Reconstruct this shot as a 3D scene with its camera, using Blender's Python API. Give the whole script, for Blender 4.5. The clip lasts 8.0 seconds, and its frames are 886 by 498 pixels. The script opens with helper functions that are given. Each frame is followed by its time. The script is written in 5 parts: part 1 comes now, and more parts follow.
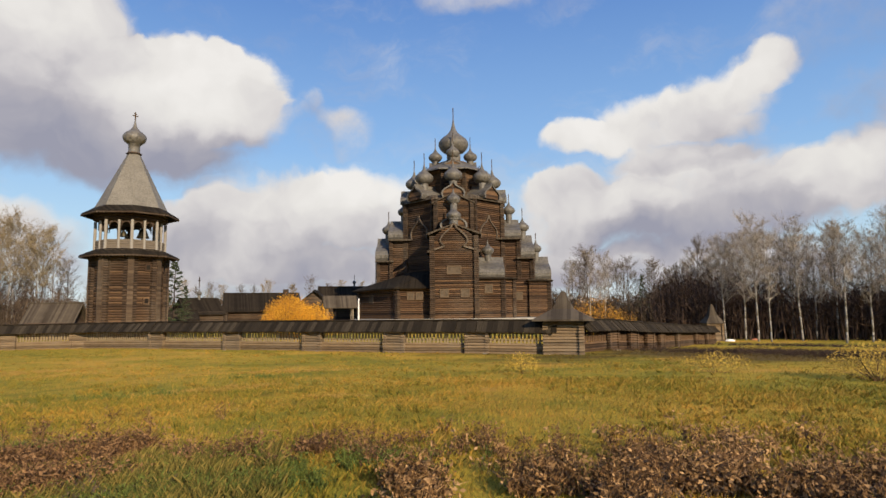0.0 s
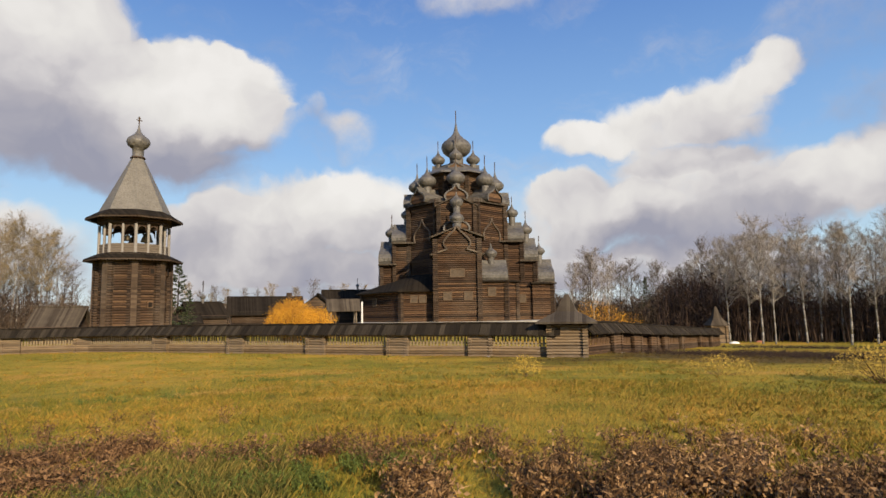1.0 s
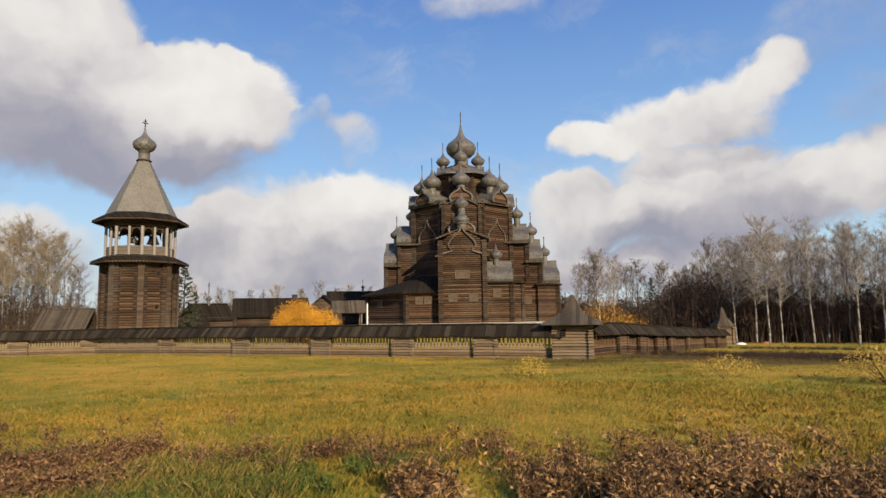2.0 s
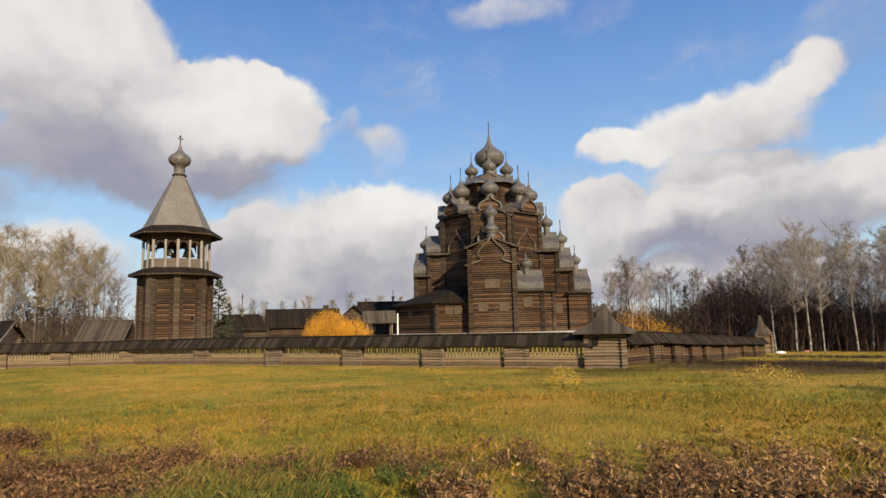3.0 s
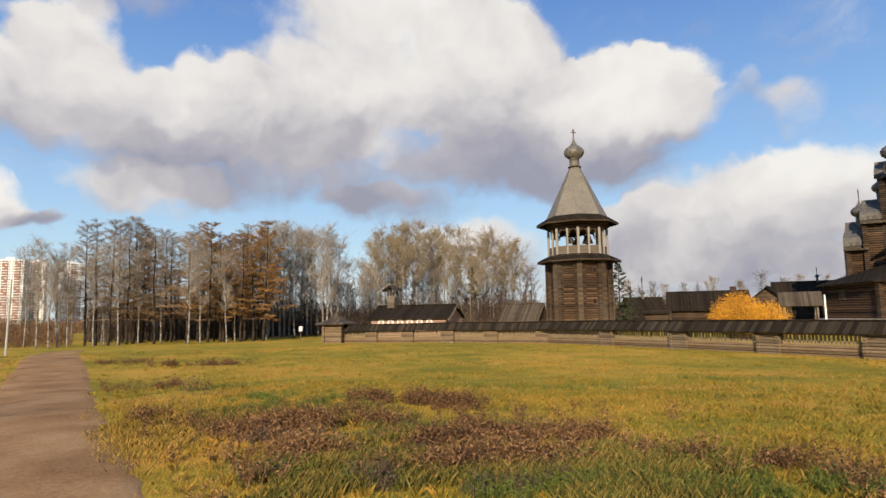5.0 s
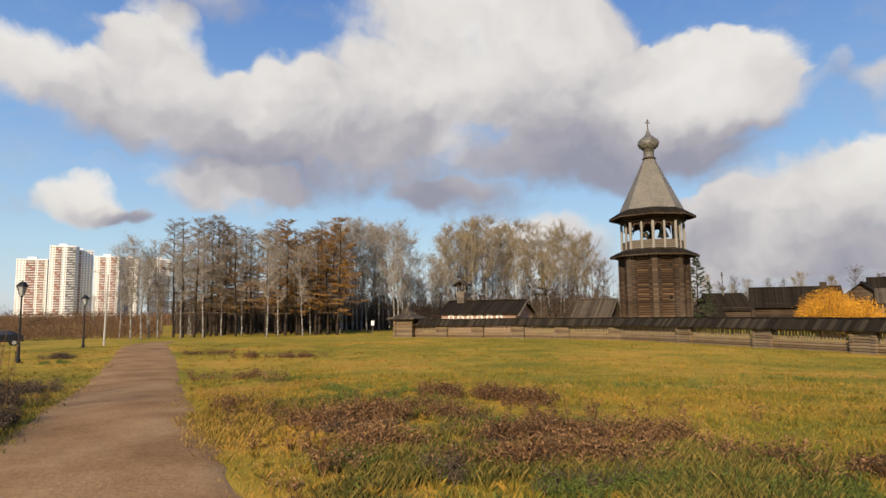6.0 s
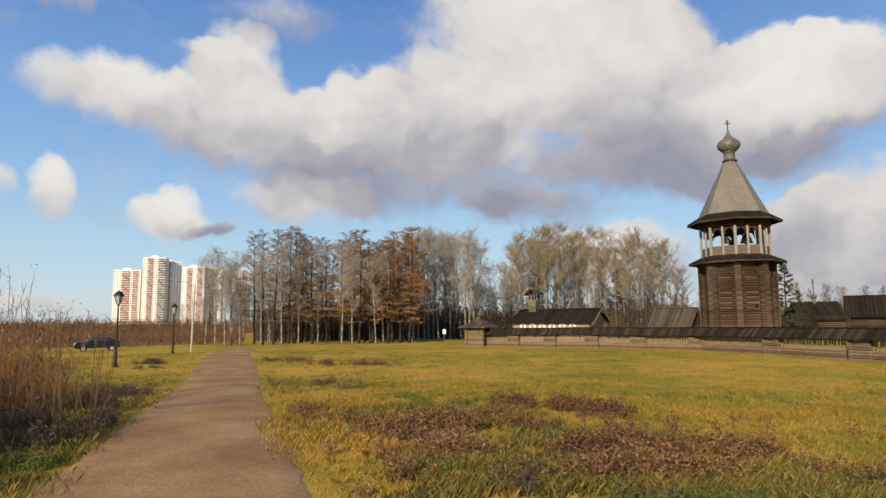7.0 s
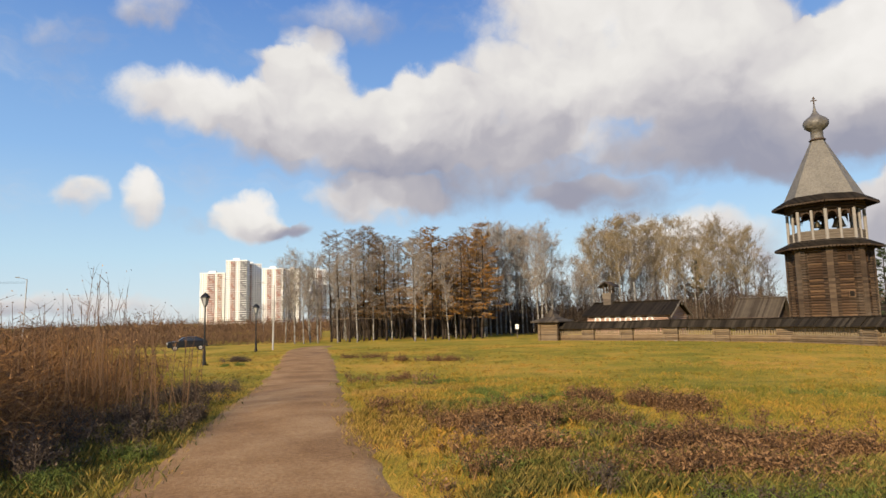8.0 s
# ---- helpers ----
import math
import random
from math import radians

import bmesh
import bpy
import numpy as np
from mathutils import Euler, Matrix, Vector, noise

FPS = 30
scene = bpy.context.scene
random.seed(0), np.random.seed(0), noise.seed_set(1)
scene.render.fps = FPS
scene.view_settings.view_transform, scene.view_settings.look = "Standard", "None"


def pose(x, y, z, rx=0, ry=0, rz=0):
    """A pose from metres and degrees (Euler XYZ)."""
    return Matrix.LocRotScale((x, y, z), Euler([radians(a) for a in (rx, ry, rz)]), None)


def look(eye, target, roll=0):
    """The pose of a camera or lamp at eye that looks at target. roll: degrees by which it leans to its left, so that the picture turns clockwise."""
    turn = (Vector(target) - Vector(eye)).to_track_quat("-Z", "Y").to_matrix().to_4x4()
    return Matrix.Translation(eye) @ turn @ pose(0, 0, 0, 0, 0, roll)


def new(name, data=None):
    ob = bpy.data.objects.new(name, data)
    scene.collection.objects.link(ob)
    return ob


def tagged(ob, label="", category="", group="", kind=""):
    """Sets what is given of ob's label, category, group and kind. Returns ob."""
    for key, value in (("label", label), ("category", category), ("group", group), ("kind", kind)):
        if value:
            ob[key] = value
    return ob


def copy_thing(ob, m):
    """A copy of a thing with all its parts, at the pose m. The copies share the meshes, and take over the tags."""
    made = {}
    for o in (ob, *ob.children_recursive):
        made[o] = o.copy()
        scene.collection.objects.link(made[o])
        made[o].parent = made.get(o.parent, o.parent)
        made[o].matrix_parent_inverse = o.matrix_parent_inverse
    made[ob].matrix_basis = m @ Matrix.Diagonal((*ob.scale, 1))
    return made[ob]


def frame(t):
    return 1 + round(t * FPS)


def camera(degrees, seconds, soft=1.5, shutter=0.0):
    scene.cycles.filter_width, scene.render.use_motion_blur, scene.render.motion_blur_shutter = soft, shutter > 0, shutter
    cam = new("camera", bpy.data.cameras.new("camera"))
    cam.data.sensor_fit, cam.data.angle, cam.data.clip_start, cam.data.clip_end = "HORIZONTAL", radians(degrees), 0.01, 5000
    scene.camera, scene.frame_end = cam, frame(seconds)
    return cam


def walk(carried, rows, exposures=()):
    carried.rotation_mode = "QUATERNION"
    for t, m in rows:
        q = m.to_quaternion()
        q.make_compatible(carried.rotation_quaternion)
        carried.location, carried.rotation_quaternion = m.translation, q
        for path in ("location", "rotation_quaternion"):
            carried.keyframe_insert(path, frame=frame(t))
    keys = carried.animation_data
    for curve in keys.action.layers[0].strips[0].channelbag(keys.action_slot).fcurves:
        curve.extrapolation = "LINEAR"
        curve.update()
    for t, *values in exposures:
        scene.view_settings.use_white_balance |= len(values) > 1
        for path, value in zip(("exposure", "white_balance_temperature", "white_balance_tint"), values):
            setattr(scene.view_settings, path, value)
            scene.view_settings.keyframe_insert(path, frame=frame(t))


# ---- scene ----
# camera: held at eye height and turned to the left
cam = camera(71.8, 8.0)
EYE = (0.0, 0.0, 1.7)
TURNS = [  # seconds, yaw, pitch, roll
    (0.0, 0.19, 5.63, 0.70), (0.5, 0.32, 5.96, 0.65), (0.7, 0.32, 6.03, 0.64), (1.0, 0.50, 5.91, 0.85), (2.3, 1.12, 6.22, 1.01), (2.5, 1.35, 6.38, 1.10), (2.8, 2.51, 5.83, 1.16),
    (3.0, 3.80, 7.00, 1.29), (3.2, 7.45, 6.84, 1.30), (3.5, 15.64, 6.23, 1.35), (3.7, 20.73, 6.73, 1.58), (4.0, 26.88, 7.55, 2.13), (4.2, 30.14, 7.35, 2.09), (4.5, 33.76, 6.49, 1.54),
    (4.7, 36.51, 6.28, 1.11), (5.0, 39.89, 6.13, 0.95), (5.2, 42.25, 6.04, 0.92), (6.3, 48.09, 6.20, 0.52), (6.5, 50.04, 6.62, 0.50), (6.8, 52.79, 6.59, 0.46), (7.0, 53.01, 6.64, 0.43),
    (7.2, 53.04, 6.66, 0.82), (7.5, 54.94, 6.39, 1.31), (7.7, 56.78, 6.09, 1.36), (8.0, 59.72, 6.34, 1.46)]
EXPOSURES = [(0.0, 0.36), (3.2, 0.36), (3.5, 0.24), (3.7, -0.02), (4.2, 0.06), (4.5, 0.34), (4.8, 0.42), (5.2, 0.36), (6.3, 0.28), (7.5, 0.28), (8.0, 0.4)]
walk(cam, [(t, pose(*EYE, 90 + p, r, y)) for t, y, p, r in TURNS], exposures=[(t, e, 6700, 10) for t, e in EXPOSURES])

# ---- light ----
SUN_AZ, SUN_EL = -150.0, 22.0          # degrees to the left of straight ahead, and above the horizon
sun = new("sun", bpy.data.lights.new("sun", "SUN"))
sun.data.energy, sun.data.angle, sun.data.color = 5.0, radians(0.6), (1.0, 0.83, 0.6)
to_sun = Vector((-math.sin(radians(SUN_AZ)) * math.cos(radians(SUN_EL)), math.cos(radians(SUN_AZ)) * math.cos(radians(SUN_EL)), math.sin(radians(SUN_EL))))
sun.matrix_world = look(to_sun * 50, (0, 0, 0))


class Nodes:
    """A short way to write node trees: each call adds a node and gives its first output."""

    def __init__(self, tree):
        self.tree = tree

    def add(self, kind, inputs=(), **props):
        n = self.tree.nodes.new(kind)
        for k, v in props.items():
            setattr(n, k, v)
        for k, v in (inputs.items() if isinstance(inputs, dict) else enumerate(inputs)):
            if isinstance(v, bpy.types.NodeSocket):
                self.tree.links.new(v, n.inputs[k])
            elif v is not None:
                n.inputs[k].default_value = v
        return n

    def math(self, op, a, b=None, c=None, clamp=False):
        return self.add("ShaderNodeMath", (a, b, c), operation=op, use_clamp=clamp).outputs[0]

    def mix(self, fac, a, b, blend="MIX"):
        n = self.add("ShaderNodeMix", data_type="RGBA", blend_type=blend)
        for sock, v in ((n.inputs[0], fac), (n.inputs[6], a), (n.inputs[7], b)):
            if isinstance(v, bpy.types.NodeSocket):
                self.tree.links.new(v, sock)
            else:
                sock.default_value = v
        return n.outputs[2]

    def noise(self, vec, scale, detail=4.0, rough=0.55, distort=0.0, out=0):
        n = self.add("ShaderNodeTexNoise", {"Scale": scale, "Detail": detail, "Roughness": rough, "Distortion": distort})
        if vec is not None:
            self.tree.links.new(vec, n.inputs["Vector"])
        return n.outputs[out]

    def ramp(self, fac, stops):
        n = self.add("ShaderNodeValToRGB", (fac,))
        while len(n.color_ramp.elements) < len(stops):
            n.color_ramp.elements.new(0.5)
        for e, (p, c) in zip(n.color_ramp.elements, stops):
            e.position, e.color = p, (*c, 1) if len(c) == 3 else c
        return n.outputs[0]

    def smooth(self, v, lo, hi):
        n = self.add("ShaderNodeMapRange", (v, lo, hi, 0.0, 1.0), interpolation_type="SMOOTHSTEP")
        return n.outputs[0]


def scaled(n, pos, x, y, z):
    return n.add("ShaderNodeVectorMath", (pos, (x, y, z)), operation="MULTIPLY").outputs[0]


# sky: a clear autumn sky with cumulus; each cloud is yaw, elevation, half-width, half-height in degrees, how bright and how dense it is
CLOUDS_RIGHT = [(23.5, 19, 8.1, 4.7, 0.75, 1), (19.2, 17.1, 5.5, 2.8, 0.6, 0.9), (27.7, 20.9, 4.1, 2.5, 0.6, 0.8), (33.8, 19.8, 7.9, 6.6, 0.05, 1), (29, 12.8, 10.2, 3, -0.7, 0.9), (9, 16.4, 3.2, 2.3, 0.35, 0.55), (12.9, 18.5, 1.6, 2, 0.2, 0.25),
    (-3.1, 27.9, 6.9, 2.1, 0.1, 0.6), (-13.5, 15, 4.1, 1.8, 0.6, 1), (-19.5, 16, 5.9, 2.8, 0.45, 1), (-25.2, 17.5, 5.1, 3.2, 0.4, 1), (-29, 19.4, 2.9, 2, 0.5, 0.9), (-21.2, 13, 6.8, 1.4, -0.3, 0.7)]
CLOUDS_RIGHT_LOW = [(-23.4, 9.9, 15.5, 3.9, 0.15, 1), (-16.7, 9.1, 4.5, 2.2, 0.6, 1), (-32.5, 9.7, 4.6, 2.5, 0.55, 0.9), (-21.8, 6.8, 12.4, 2.4, -0.8, 1), (-11.7, 10.4, 3.6, 2.3, 0.4, 0.9), (-34.9, 11.1, 4.8, 2.3, 0, 0.8), (-33.8, 21.6, 8.6, 3.8, -0.35, 0.45),
    (-36.3, 15.1, 4.7, 3, -0.4, 0.5), (7.9, 10, 6.3, 3.9, 0.65, 1), (15.1, 9.3, 8.1, 3.5, 0.3, 1), (12, 6.1, 13.4, 3.1, -0.25, 1), (20.4, 7.9, 5.3, 2.9, 0.2, 0.9), (-1, 17.8, 2.2, 1.1, 0, 0.2)]
CLOUDS_MID = [(43.2, 25.5, 13.9, 6.3, 0.5, 1), (35, 22.1, 8, 5.5, 0.35, 1), (54.8, 18.8, 14.3, 4.8, 0.2, 1), (71.9, 18.9, 7.9, 4, 0.45, 1), (73.7, 22.8, 3.7, 2.2, 0.3, 0.7), (53.7, 13.4, 16.9, 4, -0.45, 1), (44.4, 10.2, 6.9, 2, -1, 1),
    (65.9, 10.9, 7.7, 2, 0.35, 0.9), (33.5, 15.2, 11.2, 4.4, -0.65, 0.8), (20.8, 19.9, 6.5, 3.8, 0.85, 1), (23.1, 14.3, 7.6, 2.5, -0.7, 0.8), (12.9, 18.1, 1.8, 2.6, 0.2, 0.3), (73.9, 8.3, 2.2, 0.9, -1, 0.8)]
CLOUDS_MID_LOW = [(43.2, 19.7, 10.7, 3, 0.1, 0.8)]
CLOUDS_LEFT = [(81.6, 18.9, 8, 3.1, 0.5, 1), (71.9, 22.8, 3.8, 4, 0.5, 0.9), (61.3, 18.8, 7, 3.8, 0.6, 1), (68.8, 15.9, 13.6, 3.5, 0.05, 1), (90.8, 10.4, 2.5, 1.7, 0.35, 0.85), (85.9, 10.3, 2.3, 2.7, 0.5, 1), (77, 9.4, 2.9, 2.3, 0.75, 1),
    (74.3, 8.2, 3.4, 1.3, -0.55, 0.6), (81.8, 8.7, 2.8, 1.4, -0.5, 0.4), (85.3, 25.2, 4.5, 1.7, 0.1, 0.6), (93.2, 22.5, 2.6, 1.8, 0.1, 0.45), (68.2, 27, 6.3, 2.6, -0.4, 0.6)]
CLOUDS_HORIZON = [(-26.0, 14.2, 4.2, 1.8, -0.2, 0.5), (38, 6, 9, 3.2, 0.25, 0.9), (-10, 8, 5, 4.2, 0.35, 1), (-20, 3.5, 22, 2.5, -0.2, 1), (12, 3, 26, 2.5, -0.2, 1), (20, 6.5, 9, 3.4, 0.0, 1), (95, 1.5, 16, 1.3, 0.1, 0.8), (-42, 10, 8, 6, 0.0, 1)]
world = bpy.data.worlds.new("world")
scene.world = world
world.use_nodes = True
world.node_tree.nodes.clear()
W = Nodes(world.node_tree)
way = W.add("ShaderNodeTexCoord").outputs["Generated"]
sky = W.add("ShaderNodeTexSky", sky_type="NISHITA", sun_disc=False, sun_elevation=radians(SUN_EL), sun_rotation=math.atan2(to_sun.x, to_sun.y), air_density=1.0, dust_density=0.4, ozone_density=3.0).outputs[0]
def pushed(vec, scale, amount, detail):
    """The direction vec, shoved about by noise."""
    p = W.add("ShaderNodeVectorMath", (W.noise(vec, scale, detail, 0.6, out=1), (0.5, 0.5, 0.5)), operation="SUBTRACT").outputs[0]
    return W.add("ShaderNodeVectorMath", (p, (amount,) * 3, vec), operation="MULTIPLY_ADD").outputs[0]


bent = pushed(pushed(way, 7.0, 0.10, 3.0), 24.0, 0.026, 4.0)
xyz = W.add("ShaderNodeSeparateXYZ", (bent,))
yaw = W.math("MULTIPLY", W.math("ARCTAN2", W.math("MULTIPLY", xyz.outputs[0], -1.0), xyz.outputs[1]), 57.296)
flat = W.math("SQRT", W.math("ADD", W.math("MULTIPLY", xyz.outputs[0], xyz.outputs[0]), W.math("MULTIPLY", xyz.outputs[1], xyz.outputs[1])))
rise = W.math("MULTIPLY", W.math("ARCTAN2", xyz.outputs[2], flat), 57.296)
total = shade = None
for a, e, ra, re, tone, dense in CLOUDS_RIGHT + CLOUDS_RIGHT_LOW + CLOUDS_MID + CLOUDS_MID_LOW + CLOUDS_LEFT + CLOUDS_HORIZON:
    u = W.math("MULTIPLY_ADD", yaw, 1 / ra, -a / ra)
    v = W.math("MULTIPLY_ADD", rise, 1 / re, -e / re)
    d = W.math("MULTIPLY_ADD", u, u, W.math("MULTIPLY", v, v))
    w = W.math("MULTIPLY", W.math("SUBTRACT", 1.18, d, clamp=True), dense)
    wv = W.math("MULTIPLY", w, W.math("MULTIPLY_ADD", v, 0.5, tone))
    total = w if total is None else W.math("ADD", total, w)
    shade = wv if shade is None else W.math("ADD", shade, wv)
# behind and above the view the same broken cloud goes on
fine = W.noise(way, 14.0, 8.0, 0.62)
rest = W.math("MULTIPLY", W.smooth(W.noise(way, 2.6, 4.0), 0.5, 0.62), W.smooth(W.add("ShaderNodeSeparateXYZ", (way,)).outputs[2], 0.52, 0.64))
body = W.math("ADD", W.math("MULTIPLY_ADD", W.math("SUBTRACT", fine, 0.5), 1.1, total), rest)
light = W.math("DIVIDE", shade, W.math("ADD", total, 0.12))
# lit heads have crisp rims, shaded undersides fray out
cover = W.smooth(body, 0.14, W.math("MULTIPLY_ADD", light, -0.4, 1.1))
billow = W.math("ADD", W.math("MULTIPLY_ADD", W.noise(scaled(W, bent, 1.0, 1.0, 1.6), 5.0, 3.0, 0.5), 2.1, -1.05), W.math("MULTIPLY_ADD", W.noise(bent, 15.0, 3.0, 0.5), 1.0, -0.5))
light = W.math("MULTIPLY_ADD", light, 1.15, billow)
cloud = W.ramp(W.math("MULTIPLY_ADD", light, 0.46, 0.46), [(0.06, (0.33, 0.335, 0.42)), (0.34, (0.48, 0.465, 0.51)), (0.55, (0.68, 0.66, 0.67)), (0.76, (0.82, 0.805, 0.785)), (0.94, (0.9, 0.885, 0.865))])
# thin high veils in the blue
veil = W.math("MULTIPLY", W.smooth(W.noise(scaled(W, bent, 1.0, 1.0, 2.5), 4.5, 7.0, 0.65), 0.5, 0.78), 0.3)
cover = W.math("MAXIMUM", cover, veil)
SKY_GAIN, CLOUD_GAIN = 0.10, 1.0
SKY_STRENGTH = 0.76
height = W.add("ShaderNodeSeparateXYZ", (way,)).outputs[2]
clear = W.ramp(height, [(0.0, (0.72, 0.82, 0.9)), (0.1, (0.54, 0.78, 0.97)), (0.25, (0.3, 0.55, 0.94)), (0.5, (0.11, 0.27, 0.7))])
blue = W.mix(0.8, W.mix(1.0, sky, (SKY_GAIN,) * 3 + (1,), "MULTIPLY"), clear)
final = W.mix(W.math("MULTIPLY", cover, 0.97), blue, W.mix(1.0, cloud, (CLOUD_GAIN,) * 3 + (1,), "MULTIPLY"))
W.add("ShaderNodeOutputWorld", (W.add("ShaderNodeBackground", (final, SKY_STRENGTH)).outputs[0],))

# ---- materials ----
MATS = {}


def material(name, build, rough=0.85, spec=0.3, metal=0.0):
    """build(nodes, position) gives the colour and, if wanted, a height for the relief and its depth."""
    m = bpy.data.materials.new(name)
    m.use_nodes = True
    m.node_tree.nodes.clear()
    n = Nodes(m.node_tree)
    pos = n.add("ShaderNodeTexCoord").outputs["Object"]
    made = build(n, pos)
    colour, height, depth = made if isinstance(made, tuple) else (made, None, 0)
    b = n.add("ShaderNodeBsdfPrincipled", {"Base Color": colour, "Roughness": rough, "Specular IOR Level": spec, "Metallic": metal})
    if height is not None:
        bump = n.add("ShaderNodeBump", {"Strength": 0.8, "Distance": depth, "Height": height})
        n.tree.links.new(bump.outputs[0], b.inputs["Normal"])
    n.add("ShaderNodeOutputMaterial", (b.outputs[0],))
    MATS[name] = m
    return m


def wood(dark, mid, pale, grey=0.35, row=0.3):
    """Weathered timber: every log has its own tone, with streaks and greyed patches."""
    def build(n, pos):
        z = n.add("ShaderNodeSeparateXYZ", (pos,)).outputs[2]
        log = n.add("ShaderNodeTexWhiteNoise", {"W": n.math("FLOOR", n.math("MULTIPLY", z, 1 / row))}, noise_dimensions="1D").outputs[0]
        streak = n.noise(scaled(n, pos, 0.9, 0.9, 7.0), 1.6, 6.0, 0.65)
        patch = n.noise(pos, 0.22, 4.0, 0.6)
        v = n.math("ADD", n.math("MULTIPLY", streak, 0.6), n.math("MULTIPLY_ADD", log, 0.36, 0.02))
        c = n.ramp(v, [(0.2, dark), (0.5, mid), (0.8, pale)])
        c = n.mix(n.math("MULTIPLY", n.smooth(patch, 0.45, 0.68), grey), c, (0.2, 0.165, 0.125, 1))
        return c, streak, 0.03
    return build


def shingle(base, pale, row=0.28):
    """Small aspen shingles, silvered by weather, in staggered rows."""
    def build(n, pos):
        s = n.add("ShaderNodeSeparateXYZ", (pos,))
        vor = n.add("ShaderNodeTexVoronoi", {"Scale": 1 / row}, feature="F1")
        n.tree.links.new(pos, vor.inputs["Vector"])
        cell = n.add("ShaderNodeSeparateColor", (vor.outputs["Color"],)).outputs[0]
        v = n.math("ADD", n.math("MULTIPLY", cell, 0.35), n.math("MULTIPLY", n.noise(pos, 0.35, 5.0, 0.6), 0.75))
        c = n.ramp(v, [(0.25, base), (0.85, pale)])
        return c, vor.outputs["Distance"], 0.06
    return build


def boards(dark, pale, width=0.22):
    """Roof boards that run down the slope, weathered black-brown."""
    def build(n, pos):
        s = n.add("ShaderNodeSeparateXYZ", (pos,))
        along = n.math("MULTIPLY", s.outputs[0], 1 / width)
        own = n.add("ShaderNodeTexWhiteNoise", {"W": n.math("FLOOR", along)}, noise_dimensions="1D").outputs[0]
        gap = n.math("PINGPONG", along, 0.5)
        v = n.math("ADD", n.math("MULTIPLY", own, 0.45), n.math("MULTIPLY", n.noise(pos, 1.1, 6.0, 0.65), 0.6))
        c = n.ramp(v, [(0.2, dark), (0.8, pale)])
        return c, n.math("MINIMUM", gap, 0.12), 0.12
    return build


def speckle(a, b, scale=3.0, c=None, bump=0.02):
    def build(n, pos):
        f = n.noise(pos, scale, 6.0, 0.65)
        stops = [(0.3, a), (0.7, b)] if c is None else [(0.28, a), (0.5, b), (0.74, c)]
        return n.ramp(f, stops), f, bump
    return build


def leafy(a, b, c):
    """Leaves and stems: each piece takes its own tone."""
    def build(n, pos):
        own = n.add("ShaderNodeNewGeometry").outputs["Random Per Island"]
        return n.ramp(n.math("MULTIPLY_ADD", n.noise(pos, 0.35, 3.0), 0.5, n.math("MULTIPLY", own, 0.55)), [(0.2, a), (0.5, b), (0.8, c)])
    return build


material("church_logs", wood((0.01, 0.0058, 0.0034), (0.056, 0.029, 0.0145), (0.2, 0.115, 0.06), 0.15, 0.34))
material("church_trim", wood((0.035, 0.026, 0.019), (0.09, 0.068, 0.05), (0.18, 0.142, 0.105), 0.3, 0.6))
material("tower_logs", wood((0.013, 0.0075, 0.004), (0.058, 0.032, 0.017), (0.18, 0.108, 0.058), 0.2, 0.28))
material("casing", wood((0.025, 0.016, 0.01), (0.066, 0.043, 0.026), (0.13, 0.09, 0.06), 0.25, 0.28))
material("fence_logs", wood((0.055, 0.036, 0.02), (0.155, 0.107, 0.062), (0.29, 0.208, 0.126), 0.35, 0.165))
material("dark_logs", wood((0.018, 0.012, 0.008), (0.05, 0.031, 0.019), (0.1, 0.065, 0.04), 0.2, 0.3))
material("grey_timber", wood((0.06, 0.046, 0.034), (0.14, 0.113, 0.085), (0.24, 0.2, 0.152), 0.4, 0.9))
material("lemekh", shingle((0.05, 0.045, 0.039), (0.155, 0.142, 0.122)), 0.55, 0.45)
material("tent_shingle", shingle((0.115, 0.105, 0.088), (0.215, 0.196, 0.163), 0.14), 0.7)
material("roof_boards", boards((0.009, 0.007, 0.005), (0.03, 0.023, 0.016)), 0.95, 0.1)
material("grey_boards", boards((0.035, 0.027, 0.02), (0.105, 0.085, 0.063)), 0.95, 0.15)
material("pickets", wood((0.11, 0.08, 0.045), (0.23, 0.175, 0.105), (0.35, 0.275, 0.17), 0.25, 3.0))
material("bleached", wood((0.13, 0.115, 0.1), (0.24, 0.22, 0.195), (0.34, 0.315, 0.28), 0.3, 1.2))
material("frame_wood", speckle((0.075, 0.05, 0.03), (0.14, 0.098, 0.062), 4.0))
material("pale_stone", speckle((0.24, 0.225, 0.2), (0.42, 0.4, 0.365), 2.0))
material("black_iron", speckle((0.012, 0.012, 0.013), (0.03, 0.03, 0.032), 6.0), 0.5, 0.5, 0.6)
material("dark_inside", speckle((0.012, 0.01, 0.008), (0.03, 0.024, 0.02), 2.0), 0.95, 0.1)
material("bronze", speckle((0.05, 0.045, 0.03), (0.09, 0.075, 0.045), 3.0), 0.45, 0.5, 0.8)

# ---- building helpers ----


def smoothstep(lo, hi, v):
    v = min(1.0, max(0.0, (v - lo) / (hi - lo)))
    return v * v * (3 - 2 * v)


def ground_z(x, y):
    """The field falls gently away from the path, most on the right-hand side."""
    r, az = math.hypot(x, y), math.degrees(math.atan2(-x, y))
    right = 1 - smoothstep(-17, -9, az) if az > -120 else 1 - smoothstep(-120, -160, az)
    rough = 0.06 * noise.noise((x * 0.35, y * 0.35, 0.0)) + 0.10 * noise.noise((x * 0.11, y * 0.11, 3.0))
    return -0.9 * smoothstep(6, 34, r) - 0.5 * (1 - right) * smoothstep(40, 95, r) - 1.75 * right * min(1.0, max(0.0, (r - 36) / 43)) + rough * smoothstep(3, 12, r)


